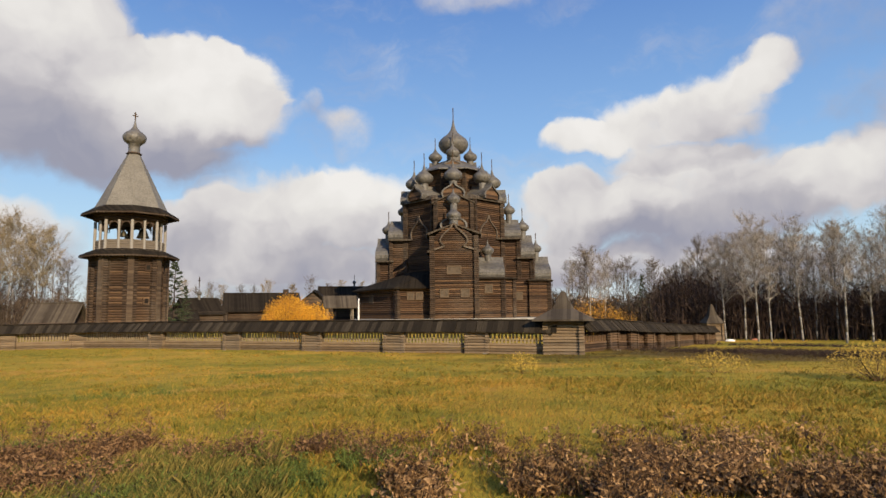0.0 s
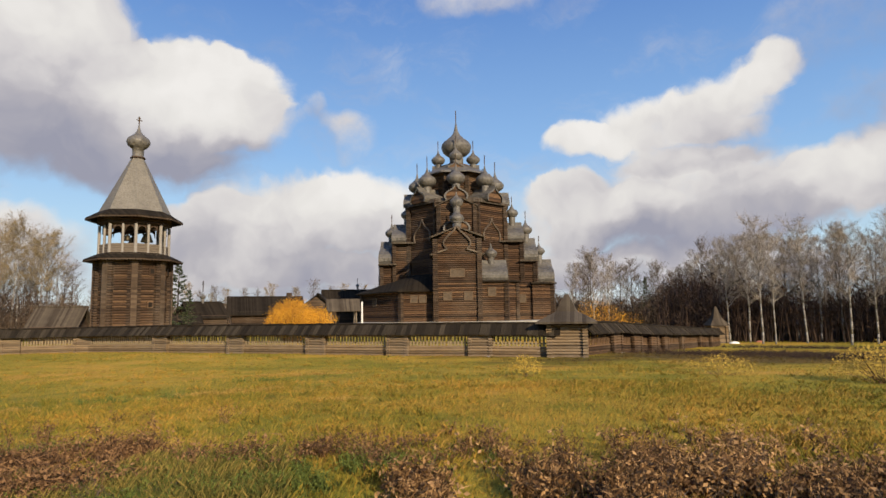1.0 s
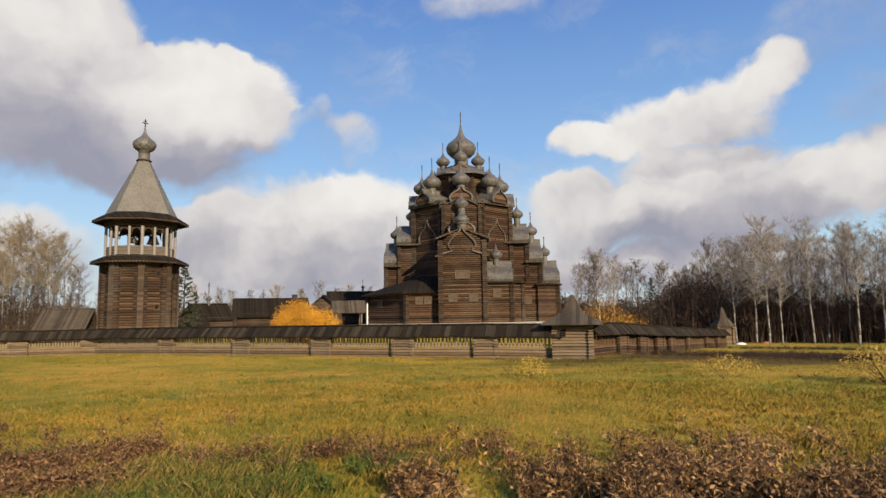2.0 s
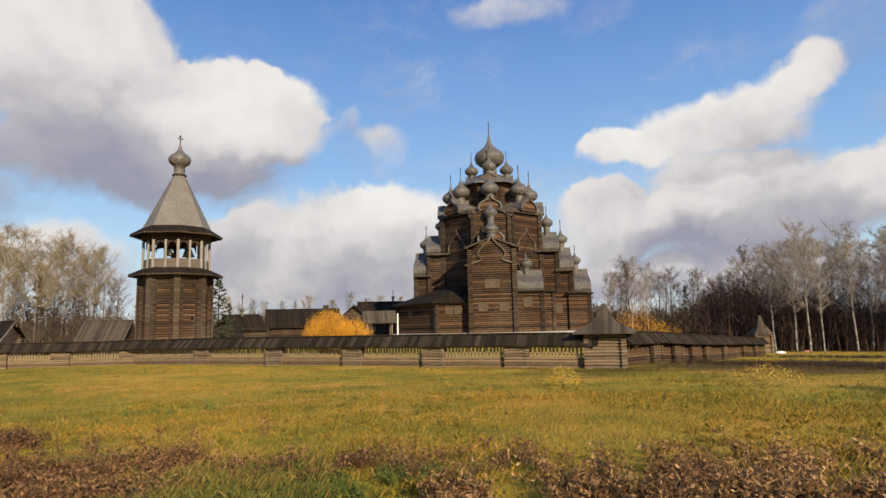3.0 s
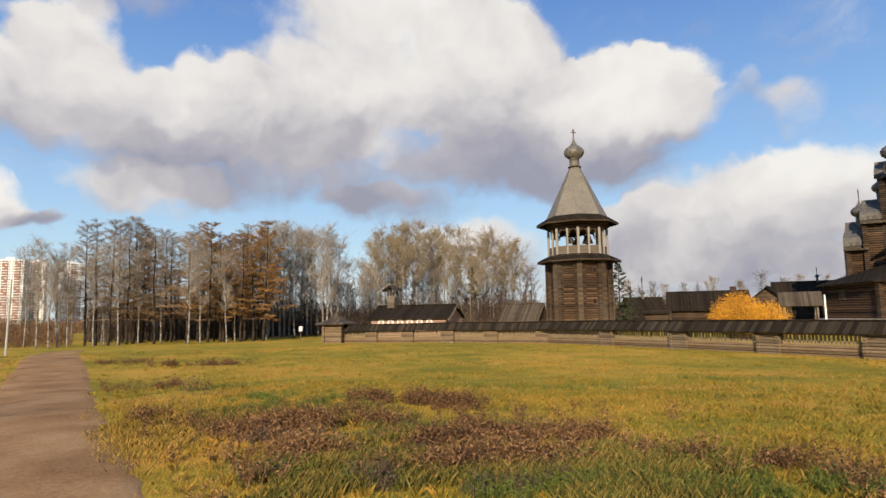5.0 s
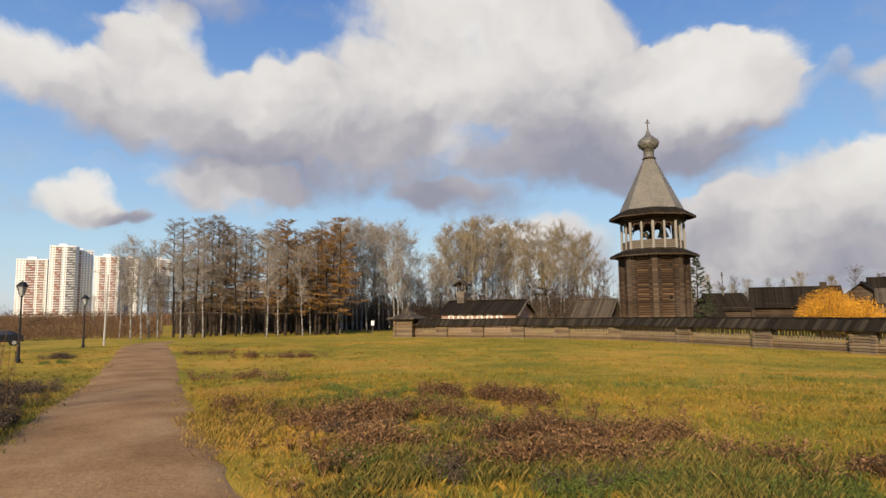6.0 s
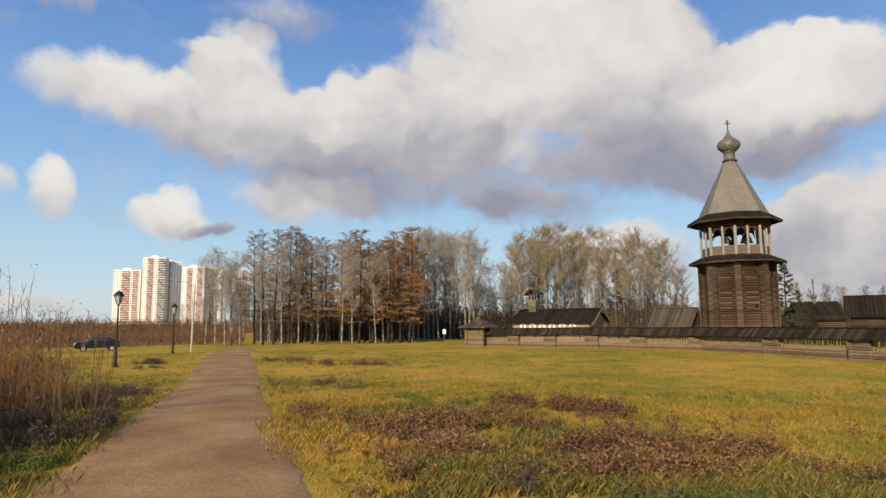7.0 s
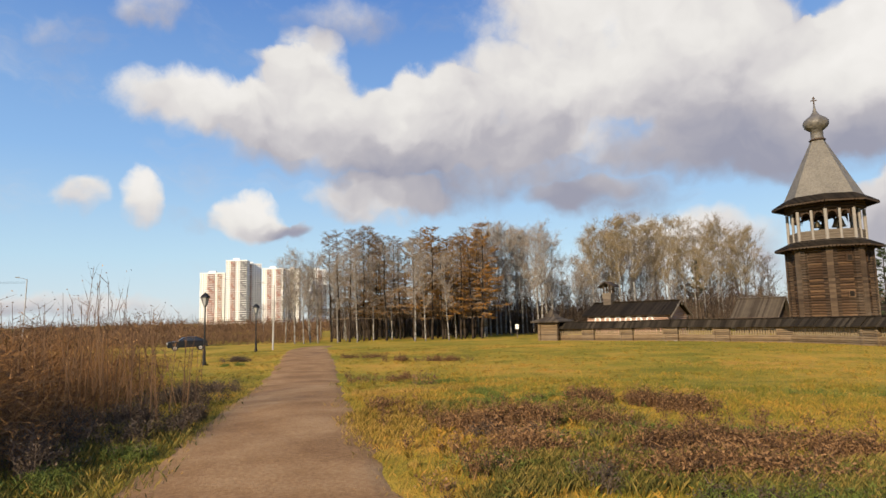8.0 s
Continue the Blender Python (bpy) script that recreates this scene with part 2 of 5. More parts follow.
def polar(az, d):
    """The place d metres from the path's standing point, az degrees to the left of straight ahead."""
    return -math.sin(radians(az)) * d, math.cos(radians(az)) * d


class Shape:
    """Collects faces for one mesh."""

    def __init__(self):
        self.v, self.f = [], []

    def add(self, verts, faces):
        o = len(self.v)
        self.v += [tuple(p) for p in verts]
        self.f += [tuple(o + i for i in f) for f in faces]
        return self

    def box(self, x0, y0, z0, x1, y1, z1, m=None):
        p = [(x0, y0, z0), (x1, y0, z0), (x1, y1, z0), (x0, y1, z0), (x0, y0, z1), (x1, y0, z1), (x1, y1, z1), (x0, y1, z1)]
        if m is not None:
            p = [m @ Vector(q) for q in p]
        return self.add(p, [(3, 2, 1, 0), (4, 5, 6, 7), (0, 1, 5, 4), (1, 2, 6, 5), (2, 3, 7, 6), (3, 0, 4, 7)])

    def lathe(self, profile, n=24, at=(0, 0), wobble=0.0):
        """profile: radius and height, from below to above."""
        vs = [(at[0] + r * math.cos(2 * math.pi * i / n), at[1] + r * math.sin(2 * math.pi * i / n), z) for r, z in profile for i in range(n)]
        fs = [(k * n + i, k * n + (i + 1) % n, (k + 1) * n + (i + 1) % n, (k + 1) * n + i) for k in range(len(profile) - 1) for i in range(n)]
        return self.add(vs, fs + [tuple(range(n))[::-1], tuple((len(profile) - 1) * n + i for i in range(n))])

    def tube(self, a, b, ra, rb, n=5):
        a, b = Vector(a), Vector(b)
        d = b - a
        if d.length < 1e-6:
            return self
        s = d.orthogonal().normalized()
        t = d.normalized().cross(s)
        ring = [(math.cos(2 * math.pi * i / n), math.sin(2 * math.pi * i / n)) for i in range(n)]
        return self.add([p + r * (c * s + k * t) for p, r in ((a, ra), (b, rb)) for c, k in ring],
                        [(i, (i + 1) % n, n + (i + 1) % n, n + i) for i in range(n)] + [tuple(range(n))[::-1], tuple(range(n, 2 * n))])

    def prism(self, poly, z0, z1, grow=0.0):
        """An upright block over a plan; grow: how far its top spreads out."""
        n = len(poly)
        cx, cy = sum(p[0] for p in poly) / n, sum(p[1] for p in poly) / n
        top = [(x + (x - cx) * grow, y + (y - cy) * grow) for x, y in poly]
        return self.add([(x, y, z0) for x, y in poly] + [(x, y, z1) for x, y in top],
                        [(i, (i + 1) % n, n + (i + 1) % n, n + i) for i in range(n)] + [tuple(range(n))[::-1], tuple(range(n, 2 * n))])

    def logs(self, poly, z0, z1, lh, closed=True, bulge=0.42):
        """A wall of stacked round logs along a plan that runs counter-clockwise, as one skin."""
        n = len(poly)
        rows = max(1, round((z1 - z0) / lh))
        lh = (z1 - z0) / rows
        steps = ((0.0, -0.7), (0.1, 0.45), (0.32, 0.95), (0.68, 0.95), (0.9, 0.45))
        pts = [Vector(p) for p in poly]
        outs = []
        for i in range(n):
            e1, e2 = pts[i] - pts[i - 1], pts[(i + 1) % n] - pts[i]
            if not closed:
                e1, e2 = (e2, e2) if i == 0 else (e1, e1) if i == n - 1 else (e1, e2)
            a, b = Vector((e1.y, -e1.x)).normalized(), Vector((e2.y, -e2.x)).normalized()
            m = a + b
            outs.append(m / max(0.35, m.dot(a)))
        vs, fs = [], []
        for k in range(rows):
            o = random.uniform(0.8, 1.15) * bulge * lh
            for s, w in steps + (((1.0, -0.7),) if k == rows - 1 else ()):
                vs += [(p.x + d.x * w * o, p.y + d.y * w * o, z0 + (k + s) * lh) for p, d in zip(pts, outs)]
        for k in range(len(vs) // n - 1):
            fs += [(k * n + i, k * n + (i + 1) % n, (k + 1) * n + (i + 1) % n, (k + 1) * n + i) for i in range(n if closed else n - 1)]
        return self.add(vs, fs)

    def mesh(self, name, mat, smooth=False):
        me = bpy.data.meshes.new(name)
        me.from_pydata(self.v, [], self.f)
        me.materials.append(MATS[mat])
        if smooth:
            me.polygons.foreach_set("use_smooth", [True] * len(me.polygons))
        me.update()
        return me


def part(name, shape, mat, parent, label="", smooth=False, at=None):
    ob = new(name, shape if isinstance(shape, bpy.types.Mesh) else shape.mesh(name, mat, smooth))
    ob.parent = parent
    if at is not None:
        ob.matrix_basis = at
    return tagged(ob, label)


def thing(name, label, category, m=None, group="", kind=""):
    ob = tagged(new(name), label, category, group, kind)
    ob.empty_display_size = 0.2
    if m is not None:
        ob.matrix_basis = m
    return ob


def single(name, shape, mat, label, category, m=None, group="", kind="", smooth=False):
    ob = tagged(new(name, shape.mesh(name, mat, smooth)), label, category, group, kind)
    if m is not None:
        ob.matrix_basis = m
    return ob


def ring(n, r, turn=0.0, at=(0, 0)):
    return [(at[0] + r * math.cos(turn + 2 * math.pi * i / n), at[1] + r * math.sin(turn + 2 * math.pi * i / n)) for i in range(n)]


def rect(x0, y0, x1, y1):
    return [(x0, y0), (x1, y0), (x1, y1), (x0, y1)]


# ---- the setting: one sheet of ground ----
PATH_AX, PATH_AY = -math.sin(radians(72.0)), math.cos(radians(72.0))


def path_right(k):
    """How far the right-hand edge lies from the standing point's line, k metres along the path."""
    return 0.95 + 0.7 * smoothstep(12, 42, k)


def path_side(x, y):
    """How far a place lies to the left of the line along the path (negative: to the right)."""
    return -(x * PATH_AY - y * PATH_AX)


def field_sheet():
    s = Shape()
    rings = [0.0] + [1.2 * 1.09 ** k for k in range(70)]
    rings = [r for r in rings if r < 220] + [300, 500, 900, 1800, 4000]
    n = 256
    s.v = [(0, 0, ground_z(0, 0))] + [(r * math.cos(2 * math.pi * i / n), r * math.sin(2 * math.pi * i / n), ground_z(r * math.cos(2 * math.pi * i / n), r * math.sin(2 * math.pi * i / n))) for r in rings[1:] for i in range(n)]
    s.f = [(0, 1 + i, 1 + (i + 1) % n) for i in range(n)]
    s.f += [(1 + k * n + i, 1 + (k + 1) * n + i, 1 + (k + 1) * n + (i + 1) % n, 1 + k * n + (i + 1) % n) for k in range(len(rings) - 2) for i in range(n)]
    return s


def withered(n, pos, c):
    """A marshy hollow of brown, withered growth in front of the right-hand wood."""
    u = n.add("ShaderNodeVectorMath", (pos, (1 / 24, 1 / 10, 0.0), (-25 / 24, -36 / 10, 0.0)), operation="MULTIPLY_ADD").outputs[0]
    d = n.add("ShaderNodeVectorMath", (u,), operation="LENGTH").outputs["Value"]
    f = n.math("ADD", n.math("MULTIPLY", d, -1.0), n.math("MULTIPLY", n.noise(scaled(n, pos, 0.5, 1.6, 1.0), 0.3, 5.0, 0.6), 1.7))
    return n.mix(n.math("MULTIPLY", n.smooth(f, -0.4, 0.3), 0.85), c, (0.07, 0.045, 0.018, 1))


def meadow(n, pos):
    big = n.noise(scaled(n, pos, 1.0, 1.0, 1.0), 0.10, 5.0, 0.6)
    mid = n.noise(pos, 0.55, 5.0, 0.6)
    fine = n.noise(pos, 7.0, 6.0, 0.7)
    c = n.ramp(n.math("ADD", n.math("MULTIPLY", big, 0.6), n.math("MULTIPLY", mid, 0.4)), [(0.34, (0.16, 0.155, 0.018)), (0.45, (0.28, 0.23, 0.028)), (0.54, (0.43, 0.29, 0.04)), (0.66, (0.6, 0.32, 0.065))])
    c = n.mix(n.math("MULTIPLY", n.smooth(n.noise(pos, 0.9, 4.0, 0.6), 0.54, 0.7), 0.4), c, (0.15, 0.105, 0.024, 1))
    c = n.mix(n.math("MULTIPLY", n.smooth(fine, 0.5, 0.75), 0.4), c, (0.1, 0.078, 0.022, 1))
    return withered(n, pos, c), fine, 0.08


material("meadow", meadow, 0.95, 0.1)
ground = single("ground", field_sheet(), "meadow", "autumn meadow of green and straw-yellow grass", "ground", kind="structure", smooth=True)


# ---- church ----
def dome_profile(r, z, neck, foot):
    """An onion dome of radius r round the height z, on a neck that reaches down to foot."""
    return [(neck * 1.15, foot), (neck, foot + 0.1), (neck, z - r * 0.66), (neck * 1.25, z - r * 0.6), (r * 0.66, z - r * 0.56), (r * 0.9, z - r * 0.34), (r, z - r * 0.06), (r * 0.98, z + r * 0.12),
            (r * 0.84, z + r * 0.34), (r * 0.58, z + r * 0.54), (r * 0.35, z + r * 0.74), (r * 0.19, z + r * 0.98), (r * 0.1, z + r * 1.28), (r * 0.05, z + r * 1.6), (0.03, z + r * 1.8)]


def add_dome(parent, x, y, z, r, foot, tip, neck=None):
    neck = neck or r * 0.48
    prof = dome_profile(r, z, neck, foot)
    cut = 4
    d = part("dome", Shape().lathe(prof[cut - 1:], 28, (x, y)), "lemekh", parent, "silver-grey shingled onion dome", smooth=True)
    part("drum", Shape().lathe(prof[:cut], 16, (x, y)), "lemekh", d)
    zt = z + r * 1.7
    w = 0.045 + 0.014 * r
    h = tip - zt
    c = Shape().box(x - w, y - w, zt, x + w, y + w, tip)
    c.box(x - w, y - h * 0.2, tip - h * 0.33, x + w, y + h * 0.2, tip - h * 0.33 + 2 * w).box(x - w, y - h * 0.1, tip - h * 0.17, x + w, y + h * 0.1, tip - h * 0.17 + 2 * w)
    part("cross", c, "dark_logs", d, "dark wooden cross")
    return d


KEEL = [(1.0, 0.0), (1.1, 0.16), (1.12, 0.32), (1.02, 0.52), (0.8, 0.68), (0.52, 0.8), (0.28, 0.92), (0.1, 1.1), (0.0, 1.3)]


def keel_points(half, height):
    left = [(-half * a, height * b / 1.3) for a, b in KEEL]
    return left + [(-u, w) for u, w in left[-2::-1]]


def add_barrel(parent, m, half, height, length, face="church_logs"):
    """A keel-arched barrel roof; m puts its front middle foot in place, it runs back along +y."""
    k = keel_points(half, height)
    n = len(k)
    roof = Shape().add([(u, 0.0, w) for u, w in k] + [(u, length, w) for u, w in k] + [(u * 0.86, 0.0, w * 0.9) for u, w in k] + [(u * 0.86, length, w * 0.9) for u, w in k],
                       [(i + 1, i, n + i, n + i + 1) for i in range(n - 1)] + [(i, i + 1, 2 * n + i + 1, 2 * n + i) for i in range(n - 1)] + [(n + i + 1, n + i, 3 * n + i, 3 * n + i + 1) for i in range(n - 1)])
    b = part("barrel_roof", roof, "lemekh", parent, "keel-shaped shingled barrel roof", smooth=False, at=m)
    wall = Shape()
    rows = max(3, round(height / 0.3))
    inner = [(u * 0.9, w * 0.93) for u, w in k]
    wall.add([(u, length * 0.06, w) for u, w in inner], [tuple(range(n))[::-1]])
    part("gable", wall, face, b)
    return b


def add_window(parent, x, y, z, w, h, m=None):
    """A small window in a wall that looks along -y."""
    t = 0.16
    f = Shape().box(x - w / 2 - t, y - 0.14, z - t, x - w / 2, y + 0.05, z + h + t).box(x + w / 2, y - 0.14, z - t, x + w / 2 + t, y + 0.05, z + h + t)
    f.box(x - w / 2, y - 0.14, z + h, x + w / 2, y + 0.05, z + h + t).box(x - w / 2, y - 0.14, z - t, x + w / 2, y + 0.05, z)
    fr = part("window", f, "frame_wood", parent, "small window in a plank frame", at=m)
    part("shutter", Shape().box(x - w / 2, y - 0.07, z, x + w / 2, y + 0.02, z + h), "shutter", fr, "closed pale shutter")
    part("mullion", Shape().box(x - 0.03, y - 0.1, z, x + 0.03, y - 0.072, z + h), "frame_wood", fr)
    return fr


material("shutter", speckle((0.055, 0.04, 0.027), (0.12, 0.09, 0.062), 2.5))


def corner_posts(parent, poly, z0, z1, lh, size=0.34, picks=None, mat="dark_logs"):
    """Crossed log ends that stand out at the corners of a log wall."""
    n = len(poly)
    cx, cy = sum(p[0] for p in poly) / n, sum(p[1] for p in poly) / n
    for i, (x, y) in enumerate(poly):
        if picks is None or i in picks:
            d = Vector((x - cx, y - cy)).normalized() * size * 0.35
            part("corner_post", Shape().logs(ring(4, size * 0.72, math.atan2(d.y, d.x), (x + d.x, y + d.y)), z0, z1, lh, bulge=0.34), mat, parent, "stack of crossed log ends")


def eave_roof(poly, z, out, rise, thick=0.14, inset=0.0):
    """A skirt of boards: from a line set out from the plan up to a line set in by inset."""
    n = len(poly)
    cx, cy = sum(p[0] for p in poly) / n, sum(p[1] for p in poly) / n

    def off(d):
        q = []
        for x, y in poly:
            v = Vector((x - cx, y - cy))
            q.append((x + v.normalized().x * d, y + v.normalized().y * d))
        return q
    lo, hi = off(out), off(-inset)
    s = Shape()
    s.add([(x, y, z) for x, y in lo] + [(x, y, z + rise) for x, y in hi] + [(x, y, z - thick) for x, y in lo] + [(x, y, z + rise - thick) for x, y in hi],
          [(i, (i + 1) % n, n + (i + 1) % n, n + i) for i in range(n)] + [((i + 1) % n, i, 2 * n + i, 2 * n + (i + 1) % n) for i in range(n)] + [(2 * n + (i + 1) % n, 2 * n + i, 3 * n + i, 3 * n + (i + 1) % n) for i in range(n)])
    return s


def eave_fringe(poly, out, z, drop=0.26, step=0.34):
    """Pointed board ends that hang in a row along an eave."""
    s = Shape()
    pts = [Vector(q) + Vector(q).normalized() * out for q in poly]
    for a, b in zip(pts, pts[1:] + pts[:1]):
        n = max(3, round((b - a).length / step))
        d = (b - a) / n
        o = Vector((d.y, -d.x)).normalized() * 0.04
        for k in range(n):
            p, q = a + d * (k + 0.06), a + d * (k + 0.94)
            m = (p + q) / 2
            ring5 = [(p, z), (p, z - drop * 0.45), (m, z - drop), (q, z - drop * 0.45), (q, z)]
            s.add([(w.x + o.x, w.y + o.y, h) for w, h in ring5] + [(w.x - o.x, w.y - o.y, h) for w, h in ring5],
                  [(0, 1, 2, 3, 4), (9, 8, 7, 6, 5), (1, 0, 5, 6), (2, 1, 6, 7), (3, 2, 7, 8), (4, 3, 8, 9)])
    return s


CHURCH_AZ, CHURCH_D, CHURCH_Z = -0.92, 110.0, -0.5
church = thing("wooden_church", "many-domed dark log church with silver shingle domes behind the fence", "church",
               pose(*polar(CHURCH_AZ, CHURCH_D), CHURCH_Z, 0, 0, CHURCH_AZ))
OCT = math.pi / 8


def octagon(apothem, at=(0, 0)):
    return ring(8, apothem / math.cos(OCT), OCT, at)


def build_church():
    c = church
    # stone footing
    part("foundation", Shape().prism(rect(-16.6, -14.8, 16.6, 12), -1.0, 0.74), "pale_stone", c, "low pale stone footing")
    # main octagon
    p = octagon(8.2)
    body = part("octagon_wall", Shape().logs(p, 0.5, 21.2, 0.33), "church_logs", c)
    corner_posts(body, p, 0.5, 21.0, 0.3, 0.6)
    part("cornice", eave_roof(p, 20.7, 0.75, 0.7), "grey_boards", body)
    for k in range(8):
        a = k * 45.0
        m = pose(0, 0, 0, 0, 0, a)
        # keel gables on the faces, half-way up
        arch = Shape()
        pts = [(u, w) for u, w in keel_points(1.9, 4.0)]
        for (u0, w0), (u1, w1) in zip(pts, pts[1:]):
            arch.tube((u0, -8.45, 14.2 + w0), (u1, -8.45, 14.2 + w1), 0.16, 0.16, 4)
        part("keel_trim", arch, "church_trim", body, "bleached keel-shaped gable board", at=m)
        b = add_barrel(c, m @ pose(0, -9.5, 20.9), 1.8, 2.8, 5.2)
        q = m @ Vector((0, -7.1, 0))
        add_dome(c, q.x, q.y, 25.0, 1.6, 22.6, 29.4, 0.7)
    p = octagon(4.5)
    up = part("upper_octagon", Shape().logs(p, 21.0, 26.8, 0.33), "church_logs", c)
    corner_posts(up, p, 21, 26.8, 0.3, 0.5)
    part("roof_skirt", eave_roof(p, 26.6, 1.75, 2.0, 0.22, 2.2), "lemekh", c, "shingled skirt roof")
    for k in range(4):
        m = pose(0, 0, 0, 0, 0, k * 90.0)
        add_barrel(c, m @ pose(0, -4.3, 26.9), 1.5, 2.0, 2.8)
        q = m @ Vector((0, -3.2, 0))
        add_dome(c, q.x, q.y, 29.9, 1.25, 28.2, 33.5)
    part("lantern", Shape().logs(octagon(2.3), 26.5, 28.8, 0.33), "church_logs", c)
    add_dome(c, 0.15, 0, 32.3, 2.75, 28.4, 39.2, 1.25)
    # the arm towards the field: a tall gabled front with two tiers of barrel roofs
    p = rect(-3.3, -14.0, 3.3, -8.0)
    arm = part("arm_wall", Shape().logs(p, 0.5, 13.4, 0.33), "church_logs", c)
    corner_posts(arm, p, 0.5, 13.7, 0.3, 0.6, (0, 1))
    rows = 6
    for k in range(rows):
        z0, z1 = 13.4 + 2.0 * k / rows, 13.4 + 2.0 * (k + 1) / rows
        w = 3.3 * (1 - (k + 0.3) / rows * 0.8)
        part("gable_log", Shape().logs(rect(-w, -14.0, w, -13.7), z0, z1, 0.33), "church_logs", arm)
    trim = Shape()
    for s in (-1, 1):
        for a, b in (((4.15, 11.2), (1.5, 12.1)), ((4.15, 14.0), (1.3, 15.1))):
            trim.tube((s * a[0], -14.34, a[1]), (s * b[0], -14.34, b[1]), 0.17, 0.17, 4)
        keel = [(1.5, 12.1), (2.1, 12.7), (2.15, 13.2), (1.75, 13.8), (1.0, 14.55), (0.4, 15.1), (0.1, 15.7)]
        for a, b in zip(keel, keel[1:]):
            trim.tube((s * a[0], -14.38, a[1]), (s * b[0], -14.38, b[1]), 0.18, 0.18, 4)
    part("gable_trim", trim, "church_trim", arm, "bleached keel-curved gable boards")
    slope, lower = Shape(), Shape()
    for s in (-1, 1):
        slope.add([(s * 4.3, -14.5, 14.1), (s * 4.3, -8, 14.1), (0, -8, 15.7), (0, -14.5, 15.7), (s * 4.3, -14.5, 13.9), (s * 4.3, -8, 13.9), (0, -8, 15.5), (0, -14.5, 15.5)],
                  [(0, 1, 2, 3), (7, 6, 5, 4), (0, 3, 7, 4), (1, 0, 4, 5)] if s > 0 else [(3, 2, 1, 0), (4, 5, 6, 7), (4, 7, 3, 0), (5, 4, 0, 1)])
        lower.add([(s * 4.3, -14.5, 11.3), (s * 4.3, -8, 11.3), (s * 3.3, -8, 11.75), (s * 3.3, -14.5, 11.75), (s * 4.3, -14.5, 11.12), (s * 4.3, -8, 11.12), (s * 3.3, -8, 11.57), (s * 3.3, -14.5, 11.57)],
                  [(0, 1, 2, 3), (7, 6, 5, 4), (0, 3, 7, 4), (1, 0, 4, 5)] if s > 0 else [(3, 2, 1, 0), (4, 5, 6, 7), (4, 7, 3, 0), (5, 4, 0, 1)])
    part("gable_roof", slope, "grey_boards", c)
    part("eave", lower, "grey_boards", c)
    # the tier above it, gabled under the ring of domes
    p = rect(-2.75, -9.75, 2.75, -7.5)
    tier = part("tier_wall", Shape().logs(p, 14.5, 19.8, 0.33), "church_logs", c)
    corner_posts(tier, p, 14.5, 19.9, 0.3, 0.5, (0, 1))
    for k in range(4):
        z0, z1 = 19.8 + 1.4 * k / 4, 19.8 + 1.4 * (k + 1) / 4
        w = 2.75 * (1 - (k + 0.4) / 4 * 0.8)
        part("gable_log", Shape().logs(rect(-w, -9.75, w, -9.45), z0, z1, 0.33), "church_logs", tier)
    slope = Shape()
    for s in (-1, 1):
        slope.add([(s * 3.6, -10.3, 19.75), (s * 3.6, -7.5, 19.75), (0, -7.5, 21.5), (0, -10.3, 21.5), (s * 3.6, -10.3, 19.55), (s * 3.6, -7.5, 19.55), (0, -7.5, 21.3), (0, -10.3, 21.3)],
                  [(0, 1, 2, 3), (7, 6, 5, 4), (0, 3, 7, 4), (1, 0, 4, 5)] if s > 0 else [(3, 2, 1, 0), (4, 5, 6, 7), (4, 7, 3, 0), (5, 4, 0, 1)])
    part("gable_roof", slope, "grey_boards", tier)
    add_dome(c, 0, -12.6, 17.2, 1.2, 15.2, 18.8, 0.7)
    add_barrel(c, pose(0, -11.6, 15.2), 2.0, 2.9, 3.4)
    add_dome(c, 0, -10.6, 20.2, 1.15, 17.6, 21.8, 0.6)
    for x, z, w in ((-0.05, 7.8, 2.0), (-1.6, 4.2, 1.1), (1.65, 4.2, 1.1)):
        add_window(c, x, -14.1, z, w, 1.05)
    # side arms step down away from the octagon
    for x0, x1, top, roof, dx, dz, r, tip in ((7.6, 11.2, 14.3, 3.8, 10.0, 19.9, 1.15, 22.9), (11.2, 13.5, 10.9, 4.3, 12.4, 16.8, 1.2, 20.3), (13.5, 16.3, 7.1, 4.2, 14.7, 12.9, 1.05, 15.7),
                                              (-11.0, -7.6, 14.3, 3.8, -9.0, 19.9, 1.15, 22.9), (-13.3, -11.0, 10.6, 4.4, -11.8, 16.6, 1.2, 20.0)):
        p = rect(x0, -3.5, x1, 3.5)
        w = part("arm_wall", Shape().logs(p, 0.5, top, 0.33), "church_logs", c)
        corner_posts(w, p, 0.5, top, 0.3, 0.5, (1, 2) if x0 > 0 else (0, 3))
        part("eave", Shape().box(min(x0, x1) - 0.4, -4.6, top - 0.15, max(x0, x1) + 0.4, 4.6, top + 0.12), "grey_boards", w)
        turn = 90 if x0 > 0 else -90
        end = x1 + 0.5 if x0 > 0 else x0 - 0.5
        add_barrel(c, pose(end, 0, top + 0.1, 0, 0, turn), 3.3, roof, abs(x1 - x0) + 0.6)
        add_dome(c, dx, 0, dz, r, top + roof * 0.8, tip, r * 0.5)
    # low polygonal annexes
    p = [(2.9, -12.6), (7.7, -12.6), (9.4, -10.6), (9.4, -6.0), (2.9, -6.0)]
    w = part("annex_wall", Shape().logs(p, 0.5, 7.0, 0.33), "church_logs", c)
    corner_posts(w, p, 0.5, 7.0, 0.3, 0.45, (1, 2))
    part("eave", Shape().prism([(2.7, -13.3), (8.0, -13.3), (10.2, -10.9), (10.2, -5.6), (2.7, -5.6)], 6.9, 7.15), "roof_boards", w)
    add_barrel(c, pose(8.0, -9.9, 7.1, 0, 0, 90), 2.6, 3.5, 4.2)
